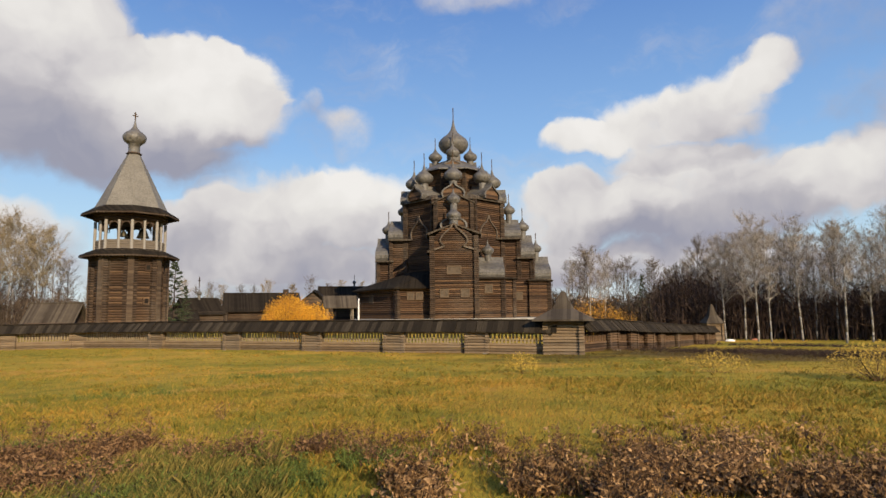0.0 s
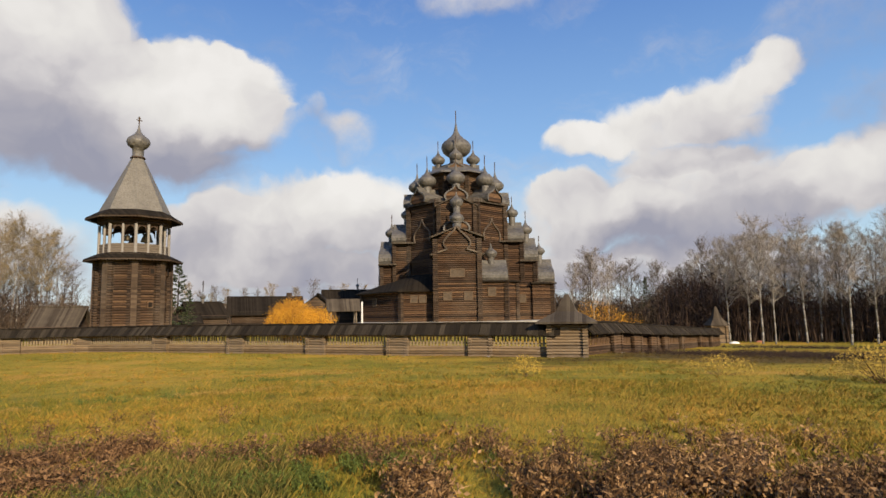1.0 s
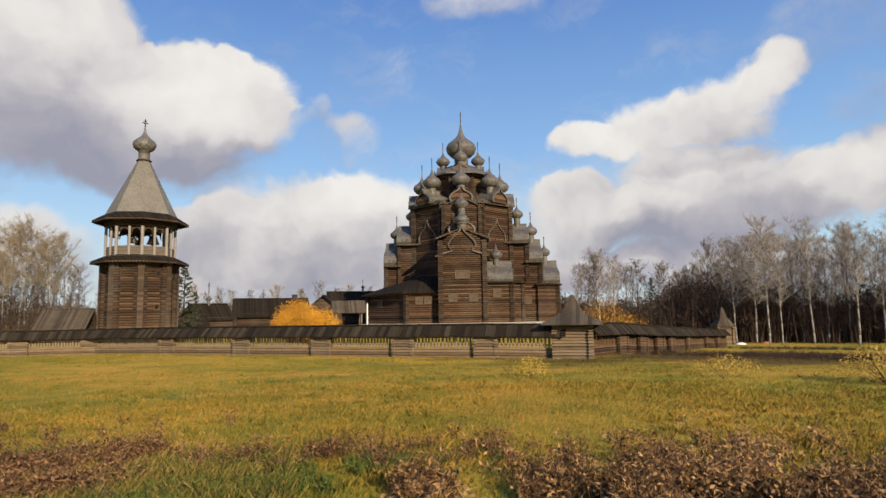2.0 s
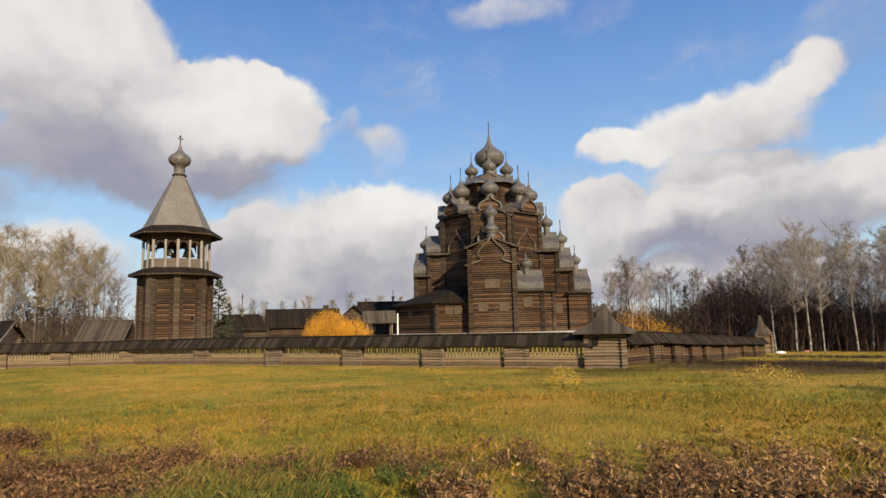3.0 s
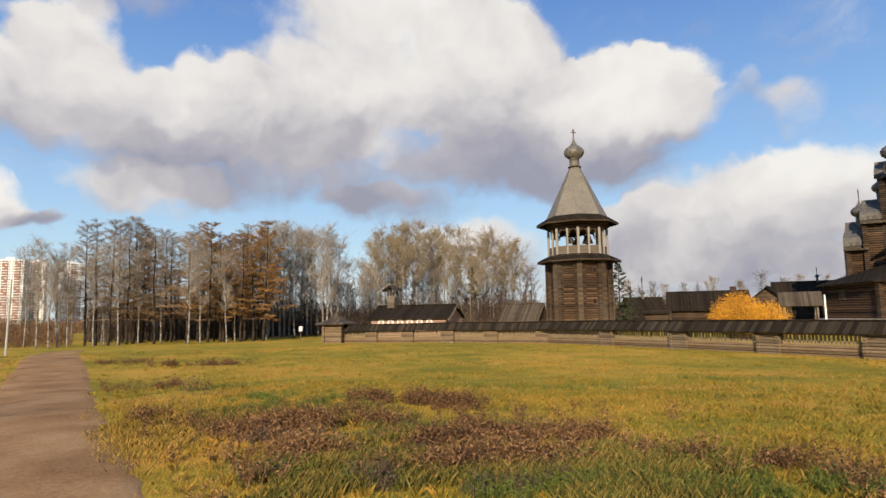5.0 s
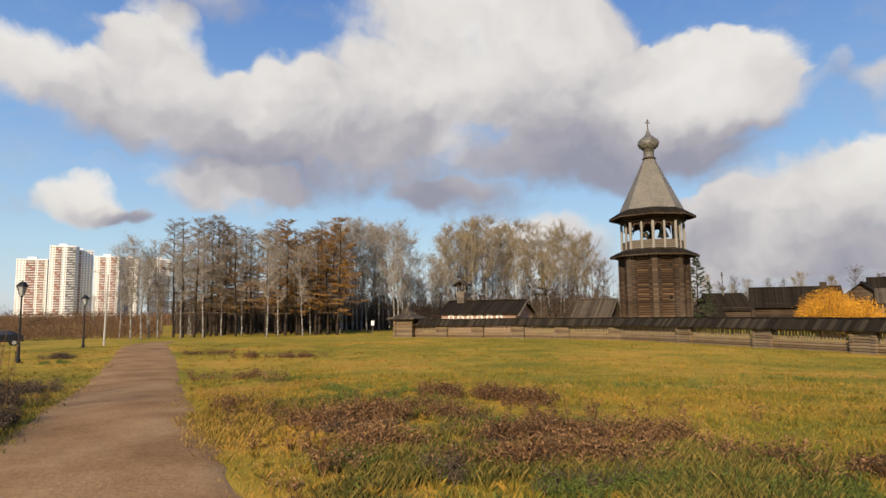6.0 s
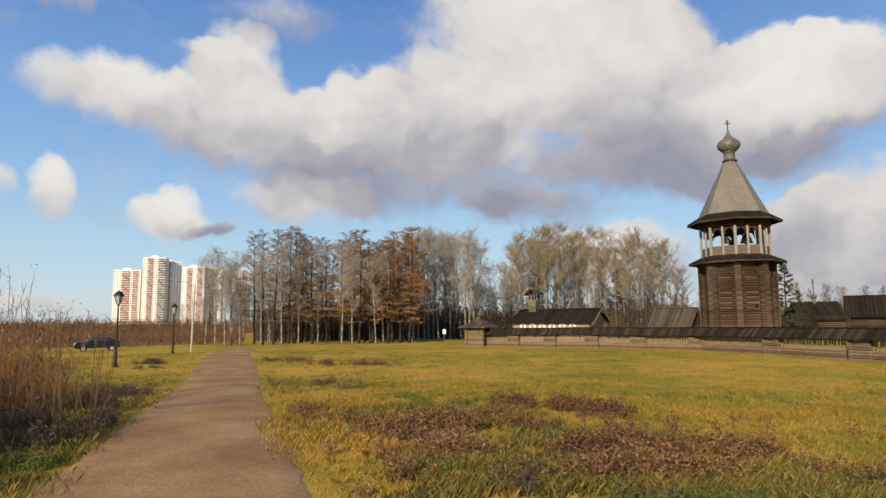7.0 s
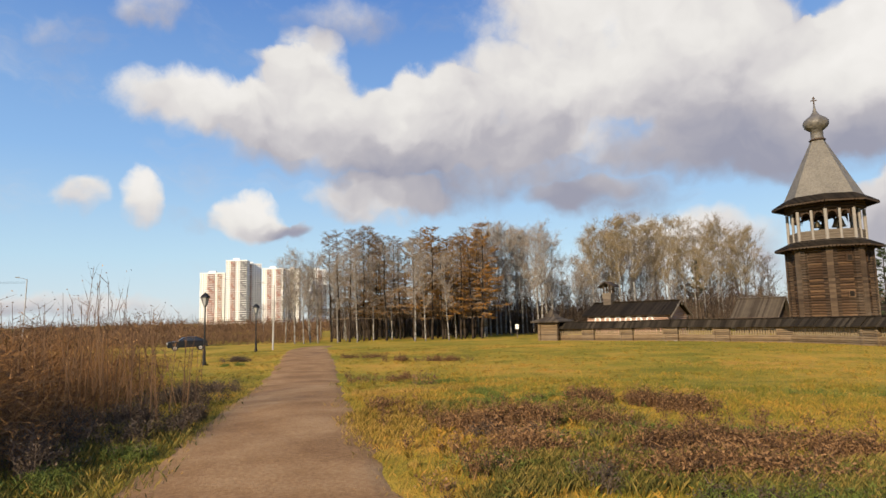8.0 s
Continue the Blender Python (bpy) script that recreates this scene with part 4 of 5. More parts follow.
def tree_meshes(kind, seed, H, leafage=1.0):
    """The trunk and crown meshes of one tree. kind: birch, bare, tan, larch or spruce."""
    rng = random.Random(seed)
    random.seed(seed)
    trunk, crown = Shape(), Shape()
    pts = [Vector((0, 0, -0.3))]
    lean = Vector((rng.gauss(0, 0.022), rng.gauss(0, 0.022), 0))
    segs = 9
    for k in range(1, segs + 1):
        pts.append(pts[-1] + Vector((lean.x * H / segs + rng.gauss(0, 0.06), lean.y * H / segs + rng.gauss(0, 0.06), (H + 0.3) / segs)))
    r0 = {"birch": 0.13, "bare": 0.15, "tan": 0.13, "larch": 0.17, "spruce": 0.2}[kind] * H / 16

    def at(f):
        k = min(segs - 1, int(f * segs))
        return pts[k].lerp(pts[k + 1], f * segs - k)

    def rad(f):
        return r0 * (1 - f) ** 0.85 + 0.015
    for k in range(segs):
        trunk.tube(pts[k], pts[k + 1], rad(k / segs), rad((k + 1) / segs), 7)
    conif = kind in ("larch", "spruce")
    start = {"birch": 0.34, "bare": 0.3, "tan": 0.42, "larch": 0.22, "spruce": 0.06}[kind]
    count = {"birch": 34, "bare": 34, "tan": 30, "larch": 62, "spruce": 70}[kind]
    for i in range(count):
        f = start + (0.98 - start) * ((i + rng.random()) / count) ** (0.9 if conif else 0.8)
        a = rng.uniform(0, 2 * math.pi)
        if conif:
            length = H * (0.23 if kind == "larch" else 0.2) * (1 - (f - start) / (1 - start)) ** (0.5 if kind == "larch" else 0.8) * rng.uniform(0.55, 1.1) + 0.3
            up = rng.uniform(-0.2, 0.15) + 0.5 * f * f
        else:
            g = (f - start) / (1 - start)
            length = H * 0.26 * (0.35 + 1.1 * g * (1 - g) * 2.0) * rng.uniform(0.6, 1.15)
            up = rng.uniform(0.45, 1.1)
        d = Vector((math.cos(a) * math.cos(up), math.sin(a) * math.cos(up), math.sin(up)))
        p = at(f)
        rb = min(rad(f) * 0.5, 0.02 + 0.012 * length)
        q = [p]
        for k in range(3):
            bend = Vector((rng.gauss(0, 0.12), rng.gauss(0, 0.12), 0.10 if not conif else 0.05))
            d = (d + bend).normalized()
            q.append(q[-1] + d * length / 3)
        for k in range(3):
            crown.tube(q[k], q[k + 1], rb * (1 - k / 3.2), rb * (1 - (k + 1) / 3.2), 3)
        subs = 9 if not conif else (18 if kind == "larch" else 10)
        for j in range(subs):
            g = rng.uniform(0.2, 1.0)
            k = min(2, int(g * 3))
            b0 = q[k].lerp(q[k + 1], g * 3 - k)
            if conif:
                side = Vector((-d.y, d.x, 0)) * rng.choice((-1, 1)) * rng.uniform(0.3, 1) + d * 0.6 + Vector((0, 0, rng.uniform(-0.35, 0.12)))
                e = b0 + side.normalized() * rng.uniform(0.35, 0.9) * (0.5 + 0.12 * length)
                sliver(crown, b0, e, 0.018)
                if kind == "larch":
                    for m in range(4):
                        t0 = b0.lerp(e, rng.random())
                        sliver(crown, t0, t0 + Vector((rng.gauss(0, 0.4), rng.gauss(0, 0.4), rng.uniform(-0.5, 0.25))), 0.008)
                    dense = leafage * (1.0 if f < 0.62 else 0.35)
                    for m in range(int(max(0.0, rng.gauss(7, 7)) * dense)):
                        sliver(needles_of[0], b0.lerp(e, rng.random()), b0.lerp(e, rng.random()) + Vector((rng.gauss(0, .16), rng.gauss(0, .16), rng.uniform(-.26, .06))), rng.uniform(0.022, 0.05))
                else:
                    for m in range(6):
                        sliver(needles_of[0], b0.lerp(e, rng.random()), b0.lerp(e, rng.random()) + Vector((rng.gauss(0, .15), rng.gauss(0, .15), rng.uniform(-.45, 0))), rng.uniform(0.05, 0.1))
            else:
                w = (d + Vector((rng.gauss(0, 0.7), rng.gauss(0, 0.7), rng.uniform(0.0, 0.7)))).normalized()
                e = b0 + w * length * rng.uniform(0.22, 0.5)
                sliver(crown, b0, e, 0.022)
                for m in range(10):
                    t0 = b0.lerp(e, rng.uniform(0.15, 1))
                    drop = -0.35 if kind == "birch" else 0.15
                    w2 = (w + Vector((rng.gauss(0, 0.8), rng.gauss(0, 0.8), rng.gauss(drop * 0.5, 0.5)))).normalized()
                    sliver(crown, t0, t0 + w2 * rng.uniform(0.4, 1.1), rng.uniform(0.007, 0.014))
                    if kind == "tan" and m < 4:
                        leaf_quad(needles_of[0], t0 + w2 * rng.uniform(0.1, 0.8), rng.uniform(0.04, 0.1))
    return trunk, crown


needles_of = [Shape()]
LABELS = {"birch": ("white-barked birch with bare grey-brown twigs", "birch_bark", "birch_twigs"), "bare": ("bare dark deciduous tree at the wood's edge", "grey_bark", "dark_twigs"),
          "tan": ("tall pale tree with tan autumn twigs", "birch_bark", "tan_twigs"), "larch": ("larch with thinning rust-gold needles", "larch_bark", "larch_twigs"),
          "spruce": ("dark green spruce standing behind the fence", "larch_bark", "dark_twigs")}
STOCK = {}
NAMES = {"birch": "birch_tree", "bare": "bare_tree", "tan": "autumn_tree", "larch": "larch_tree", "spruce": "spruce_tree"}


def plant(kind, variant, x, y, height, group, sink=0.0):
    key = (kind, variant)
    m = Matrix.Translation((x, y, ground_z(x, y) - sink)) @ Matrix.Rotation(random.uniform(0, 6.28), 4, "Z")
    if key not in STOCK:
        label, bark, twig = LABELS[kind]
        needles_of[0] = Shape()
        state = random.getstate()
        trunk, crown = tree_meshes(kind, 100 * len(kind) + 7 * variant + ord(kind[0]), 16.0, (1.5, 0.16, 0.55, 0.06)[variant])
        random.setstate(state)
        t = thing(NAMES[kind], label, "tree", m, group)
        part("trunk", trunk, bark, t, smooth=True)
        part("crown", crown, twig, t)
        if needles_of[0].f:
            part("needles", needles_of[0], {"larch": "larch_needles", "spruce": "spruce_needles", "tan": "tan_leaves"}[kind], t)
        STOCK[key] = t
    else:
        t = copy_thing(STOCK[key], m)
        tagged(t, group=group)
    t.scale = (height / 16 * random.uniform(0.9, 1.15),) * 2 + (height / 16,)
    return t


def wood_belt(kinds, az0, az1, d0, d1, n, h0, h1, group, variants=(0, 1, 2, 3)):
    for i in range(n):
        az = az0 + (az1 - az0) * (i + random.random()) / n
        x, y = polar(az, random.uniform(d0, d1))
        k = random.choice(kinds)
        plant(k, random.choice(variants), x, y, random.uniform(h0, h1), group)


random.seed(5)
# wood on the right
wood_belt(["birch"], -46, -24, 83, 92, 20, 12.0, 15.0, "birches of the right-hand wood")
wood_belt(["birch", "birch", "bare"], -46, -22, 92, 112, 32, 11, 15, "trees of the right-hand wood")
wood_belt(["bare"], -46, -20, 105, 130, 30, 9, 13, "trees of the right-hand wood")
wood_belt(["bare", "bare", "birch"], -26, -11, 130, 175, 24, 11, 16, "trees behind the church")
# wood on the left, from the path inwards: bare larches, rusty larches, birches, tan trees
wood_belt(["larch"], 66.2, 70.2, 84, 92, 6, 15.5, 17.0, "bare larches by the path", (1, 3))
wood_belt(["larch"], 61.5, 67, 84, 100, 11, 14, 16.5, "larches by the path", (1, 2, 2))
wood_belt(["larch"], 56, 61.5, 82, 98, 17, 13.5, 16.5, "larches by the path", (0, 0, 2, 1))
wood_belt(["birch"], 49.5, 57, 88, 112, 18, 14.0, 17.2, "birches of the left-hand wood")
wood_belt(["birch", "bare"], 62, 74, 92, 120, 16, 8, 12.5, "trees of the left-hand wood")
wood_belt(["birch"], 68, 74.5, 80, 95, 8, 9, 12.5, "birches beside the path")
wood_belt(["birch"], 57, 68, 79, 90, 7, 10, 13.5, "birches among the larches")
wood_belt(["tan", "tan", "birch"], 40.5, 46.6, 104, 125, 17, 16, 19.5, "tan trees of the left-hand wood")
wood_belt(["tan"], 32.5, 40.5, 100, 130, 17, 13, 18, "tan trees of the left-hand wood")
wood_belt(["bare", "birch"], 46, 50, 110, 140, 9, 8, 11, "trees of the left-hand wood")
wood_belt(["bare"], 31, 62, 120, 150, 26, 9, 13, "trees of the left-hand wood")
wood_belt(["birch"], 33, 60, 108, 150, 32, 9, 14, "trees of the left-hand wood")
wood_belt(["tan", "bare"], 3, 33, 190, 240, 30, 9, 13, "far trees behind the village")
wood_belt(["birch", "bare"], 71, 76, 110, 150, 6, 6, 9, "young trees beyond the lawn")
for az, d, h in ((37.2, 112, 12.0), (23.8, 90, 10.5), (22.9, 95, 7.0), (-17.8, 150, 12)):
    plant("spruce", int(d) % 3, *polar(az, d), h, "spruces behind the fence")
for az, d, h in ((-13.3, 120, 14.5), (-14.6, 122, 13.8), (-12.7, 118, 13)):
    plant("bare" if az > -13 else "birch", 1, *polar(az, d), h, "trees behind the church")


def brush(n, az0, az1, d0, d1, h0, h1, w, lean=0.25, twigs=3, thin=0.012):
    """Upright stems with side twigs, for thickets and undergrowth."""
    s = Shape()
    for i in range(n):
        x, y = polar(random.uniform(az0, az1), math.sqrt(random.uniform(d0 * d0, d1 * d1)))
        p = Vector((x, y, ground_z(x, y) - 0.05))
        h = random.uniform(h0, h1) * (1 + 0.6 * noise.noise((x * 6 / d0, y * 6 / d0, 9)))
        q = p + Vector((random.gauss(0, lean), random.gauss(0, lean), 1)).normalized() * h
        sliver(s, p, q, w)
        for k in range(twigs):
            a = p.lerp(q, random.uniform(0.25, 0.95))
            sliver(s, a, a + Vector((random.gauss(0, 0.5), random.gauss(0, 0.5), random.uniform(0.1, 0.9))) * h * 0.24, thin)
    return s


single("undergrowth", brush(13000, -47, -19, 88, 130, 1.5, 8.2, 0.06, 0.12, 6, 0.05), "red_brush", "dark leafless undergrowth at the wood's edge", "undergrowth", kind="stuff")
single("undergrowth", brush(15000, 31, 70, 100, 155, 1.0, 7.0, 0.055, 0.12, 6, 0.045), "under_brush", "brown leafless undergrowth among the trunks", "undergrowth", kind="stuff")
single("undergrowth", brush(5000, 2, 33, 200, 260, 3, 8.0, 0.12, 0.12, 6, 0.1), "under_brush", "far brown wood behind the village", "undergrowth", kind="stuff")
single("undergrowth", brush(5000, -24, -8, 140, 190, 2, 9.0, 0.09, 0.12, 6, 0.08), "under_brush", "brown wood behind the church", "undergrowth", kind="stuff")
single("hedge", brush(11000, 70, 112, 170, 300, 1.5, 4.8, 0.07, 0.45, 7, 0.06), "hedge_stems", "far brown scrub beyond the road", "hedge", kind="stuff")
single("hedge", brush(9000, 71, 100, 88, 140, 0.5, 2.3, 0.03, 0.5, 7, 0.025), "hedge_stems", "brown hedge beyond the lawn", "hedge", kind="stuff")

# ---- thicket of dry stems left of the path ----


def thicket():
    s = Shape()
    made = 0
    while made < 40000:
        x, y = polar(random.uniform(78, 165), random.uniform(5.0, 48))
        side = path_side(x, y)
        az = math.degrees(math.atan2(-x, y))
        r = math.hypot(x, y)
        edge = 3.3 + 0.9 * noise.noise((x * 0.2, y * 0.2, 1)) + 0.16 * max(0, r - 11)
        if side < edge or random.random() > 1.3 - r / 60:
            continue
        made += 1
        p = Vector((x, y, ground_z(x, y) - 0.03))
        h = random.uniform(0.8, 1.5) * (0.3 + 1.3 * smoothstep(0.0, 3.6, side - edge)) * (1 + 0.55 * noise.noise((x * 0.28, y * 0.28, 4)))
        q = p + Vector((random.gauss(0, 0.42), random.gauss(0, 0.42), 1)).normalized() * h
        sliver(s, p, q, 0.0065)
        for k in range(8):
            a = p.lerp(q, random.uniform(0.2, 1))
            sliver(s, a, a + Vector((random.gauss(0, 0.7), random.gauss(0, 0.7), random.uniform(0.0, 0.8))) * h * 0.24, 0.0075)
    return s


single("dry_thicket", thicket(), "dry_stems", "thicket of dry reddish-brown weed stems beside the path", "thicket", kind="stuff")


def tall_weed(x, y, h, n):
    stems, leaves = Shape(), Shape()
    z = ground_z(x, y)
    for i in range(n):
        p = Vector((random.gauss(0, 0.35), random.gauss(0, 0.35), -0.05))
        k = h * random.uniform(0.6, 1.0)
        d = Vector((random.gauss(0, 0.1), random.gauss(0, 0.1), 1)).normalized()
        stems.tube(p, p + d * k, 0.010, 0.005, 3)
        for j in range(9):
            a = p + d * k * random.uniform(0.35, 1)
            b = a + Vector((random.gauss(0, 0.5), random.gauss(0, 0.5), random.uniform(0.4, 1))).normalized() * k * random.uniform(0.08, 0.22)
            sliver(stems, a, b, 0.006)
            if random.random() < 0.5:
                leaf_quad(leaves, b, 0.025)
    t = thing("tall_weed", "tall bare weed stems with a few dry leaves", "weed", pose(x, y, z), "tall weeds over the thicket")
    part("stalk", stems, "hedge_stems", t)
    part("leaves", leaves, "brown_leaves", t)


for az, d, h, n in ((89.2, 16, 3.4, 10), (88.2, 17, 3.1, 7), (86.0, 13, 2.3, 6), (84.3, 14, 2.2, 6), (82.9, 15, 2.0, 5), (91.5, 14, 2.4, 6), (94.5, 15, 2.5, 6), (97, 13, 2.5, 7), (87.0, 14, 2.4, 7), (81.8, 17, 1.9, 4), (90.4, 18, 3.0, 6), (88.7, 16.5, 3.3, 8), (85.2, 15.5, 2.3, 6), (92.6, 16, 2.6, 6), (95.6, 17, 2.6, 6), (93.4, 12.5, 2.2, 5)):
    tall_weed(*polar(az, d), h, n)

# ---- grass ----


def grass(n, az0, az1, r0, r1, h0, h1, w, power=1.0, gaps=None):
    s = Shape()
    v, f = s.v, s.f
    for i in range(n):
        r = r0 + (r1 - r0) * random.random() ** power
        az = random.uniform(az0, az1)
        x, y = polar(az, r)
        side = path_side(x, y)
        edge = 0.3 * noise.noise((x * 0.9, y * 0.9, 2)) + random.uniform(-0.5, 0.05)
        if -path_right(r) - edge < side < 1.95 + edge:
            continue
        if gaps is not None and noise.noise((x * 0.45, y * 0.45, 17)) + 0.5 * noise.noise((x * 1.7, y * 1.7, 3)) < gaps + 0.9 * max(0.0, 2 * (r - r0) / (r1 - r0) - 0.9):
            continue
        z = ground_z(x, y) - 0.02
        t = max(0.35, 0.5 + noise.noise((x * 0.22, y * 0.22, 8)))
        h = random.uniform(h0, h1) * (0.6 + 0.7 * t)
        a = random.uniform(0, 6.283)
        dx, dy = math.cos(a) * w * random.uniform(0.6, 1.3), math.sin(a) * w
        lx, ly = random.gauss(0.08, 0.36) * h, random.gauss(0.04, 0.36) * h
        o = len(v)
        v += [(x - dx, y - dy, z), (x + dx, y + dy, z), (x + lx * 0.4 + dx * 0.6, y + ly * 0.4 + dy * 0.6, z + h * 0.6), (x + lx, y + ly, z + h)]
        f.append((o, o + 1, o + 2, o + 3))
    return s


def blades(n, pos):
    own = n.add("ShaderNodeNewGeometry").outputs["Random Per Island"]
    big = n.noise(pos, 0.10, 5.0, 0.6)
    mid = n.noise(pos, 0.55, 5.0, 0.6)
    v = n.math("ADD", n.math("MULTIPLY_ADD", big, 0.5, n.math("MULTIPLY", mid, 0.35)), n.math("MULTIPLY_ADD", own, 0.26, -0.05))
    dull = n.math("MULTIPLY", n.smooth(n.noise(pos, 0.9, 4.0, 0.6), 0.54, 0.7), 0.4)
    return withered(n, pos, n.mix(dull, n.ramp(v, [(0.34, (0.085, 0.088, 0.011)), (0.46, (0.155, 0.132, 0.017)), (0.54, (0.265, 0.175, 0.025)), (0.66, (0.38, 0.2, 0.038))]), (0.09, 0.064, 0.016, 1)))


material("grass_blades", blades, 0.8, 0.2)
single("grass", grass(190000, -44, 104, 4.4, 17, 0.03, 0.105, 0.0034, 0.85), "grass_blades", "green and straw-yellow meadow grass", "grass", kind="stuff")
single("grass", grass(170000, -44, 100, 13, 60, 0.04, 0.13, 0.0075, 0.8), "grass_blades", "green and straw-yellow meadow grass", "grass", kind="stuff")


def tufts(n, az0, az1, r0, r1, h0, h1, w):
    """Tussocks: sprays of longer blades that stand out of the short grass."""
    s = Shape()
    v, f = s.v, s.f
    for i in range(n):
        r = r0 + (r1 - r0) * random.random() ** 0.8
        x, y = polar(random.uniform(az0, az1), r)
        side = path_side(x, y)
        if -path_right(r) - 0.1 < side < 2.1 or noise.noise((x * 0.3, y * 0.3, 11)) < -0.12:
            continue
        z = ground_z(x, y) - 0.02
        tall = random.uniform(h0, h1)
        for j in range(26):
            a = random.uniform(0, 6.283)
            px, py = x + math.cos(a) * tall * 0.25, y + math.sin(a) * tall * 0.25
            h = tall * random.uniform(0.5, 1.0)
            lx, ly = (math.cos(a) * 0.4 + random.gauss(0, 0.25)) * h, (math.sin(a) * 0.4 + random.gauss(0, 0.25)) * h
            dx, dy = -math.sin(a) * w, math.cos(a) * w
            o = len(v)
            v += [(px - dx, py - dy, z), (px + dx, py + dy, z), (px + lx * 0.4 + dx * 0.7, py + ly * 0.4 + dy * 0.7, z + h * 0.65), (px + lx, py + ly, z + h)]
            f.append((o, o + 1, o + 2, o + 3))
    return s


single("grass_tussocks", tufts(5200, -44, 104, 4.6, 20, 0.05, 0.16, 0.002), "grass_blades", "tussocks of longer yellowing grass", "grass", kind="stuff")
single("grass_tussocks", tufts(9000, -44, 100, 17, 60, 0.06, 0.16, 0.004), "grass_blades", "tussocks of longer yellowing grass", "grass", kind="stuff")


material("long_grass", leafy((0.034, 0.038, 0.009), (0.1, 0.09, 0.018), (0.24, 0.17, 0.045)), 0.8, 0.2)
material("verge_grass", leafy((0.075, 0.058, 0.012), (0.2, 0.13, 0.024), (0.4, 0.25, 0.06)), 0.8, 0.2)
single("long_grass", grass(75000, 15, 58, 4.6, 9.6, 0.05, 0.2, 0.0022, 0.9, -0.12), "long_grass", "long dark green grass at the near edge of the meadow", "grass", kind="stuff")
single("long_grass", grass(24000, 42, 62, 8.4, 16, 0.05, 0.2, 0.0032, 0.9, 0.02), "long_grass", "patches of dark green grass in the meadow", "grass", kind="stuff")
single("long_grass", grass(26000, 78, 125, 4.6, 16, 0.06, 0.24, 0.003, 0.9, -0.2), "long_grass", "long dark green grass along the thicket", "grass", kind="stuff")
# dark green grass grows here; its tone also carries the shade on this side
single("long_grass", grass(30000, 74.5, 94, 8, 46, 0.05, 0.17, 0.0055, 1.0, -0.3), "long_grass", "dark green grass left of the path, tone partly for shade", "grass", kind="stuff")
single("verge_grass", grass(46000, 56, 71, 4.8, 20, 0.04, 0.15, 0.0026, 0.9, -0.15), "verge_grass", "golden tufted grass along the path", "grass", kind="stuff")
single("verge_grass", grass(70000, -34, 50, 7.0, 26, 0.04, 0.13, 0.0026, 0.9, 0.05), "verge_grass", "golden bent grass in the meadow", "grass", kind="stuff")


def weed_patch(name, mat, label, spots, leaf, per, height):
    """Low withered plants, each a spray of stems with curled leaves; spots: yaw, distance, half-width across and along, share."""
    s = Shape()
    for az, d, wx, wy, share in spots:
        cx, cy = polar(az, d)
        u, w = Vector(polar(az, 1.0)), Vector(polar(az - 90, 1.0))
        for i in range(int(per * share)):
            q = Vector((cx, cy)) + w * random.gauss(0, wx * 0.5) + u * random.gauss(0, wy * 0.5)
            if -path_right(q.length) - 0.2 < path_side(q.x, q.y) < 2.0 or noise.noise((q.x * 1.6, q.y * 1.6, 21)) < 0.0:
                continue
            p = Vector((q.x, q.y, ground_z(q.x, q.y)))
            tall = height * random.uniform(0.35, 1.0)
            for j in range(random.randint(6, 11)):
                h = tall * random.uniform(0.6, 1.0)
                f = p + Vector((random.gauss(0, 0.04), random.gauss(0, 0.04), 0))
                e = f + Vector((random.gauss(0, 0.38), random.gauss(0, 0.38), 1)).normalized() * h
                sliver(s, f, e, 0.006)
                for k in range(4):
                    g = f.lerp(e, random.uniform(0.2, 1))
                    sliver(s, g, g + Vector((random.gauss(0, 0.6), random.gauss(0, 0.6), random.uniform(0.1, 0.9))) * h * 0.3, 0.005)
                for k in range(4 if leaf else 0):
                    leaf_quad(s, f.lerp(e, random.uniform(0.3, 1)) + Vector((random.gauss(0, 0.04), random.gauss(0, 0.04), 0)), leaf * random.uniform(0.35, 1.25))
    return single(name, s, mat, label, "weeds", kind="stuff")


weed_patch("dead_weeds", "brown_leaves", "low brown dead plants with curled dry leaves", [(-31, 6.4, 2.4, 1.3, 1.3), (-21, 6.1, 1.5, 1.0, 0.7), (-12, 5.9, 1.2, 0.8, 0.4), (-3, 5.8, 1.0, 0.6, 0.2), (-39, 6.9, 1.8, 1.2, 0.7), (4, 5.9, 0.6, 0.4, 0.1), (-23, 8.4, 1.8, 0.6, 0.14), (-10, 7.4, 1.2, 0.4, 0.08)], 0.027, 290, 0.45)
weed_patch("dead_weeds", "purple_weed", "dull purple-brown withered weed clump", [(33, 8.2, 1.5, 0.5, 1.5), (29, 8.3, 0.8, 0.4, 0.5), (52.5, 9.9, 1.3, 0.6, 1.5), (51, 8.0, 0.4, 0.3, 0.25), (43.5, 13, 1.3, 0.5, 0.8), (39, 12.6, 0.9, 0.4, 0.4), (37, 6.9, 1.0, 0.4, 0.6), (64, 23, 0.8, 0.5, 0.3), (67, 42, 2.0, 0.8, 0.5), (59.7, 37, 1.2, 0.5, 0.4), (63.8, 37, 0.8, 0.5, 0.3), (58, 7.2, 1.6, 1.2, 0.25), (66, 12, 1.2, 2.0, 0.2), (44, 10.5, 3.5, 1.5, 0.35), (22, 7.5, 3.0, 0.8, 0.3), (5, 7.5, 2.5, 0.8, 0.25), (69, 24, 1.0, 3.0, 0.2)], 0.021, 310, 0.46)
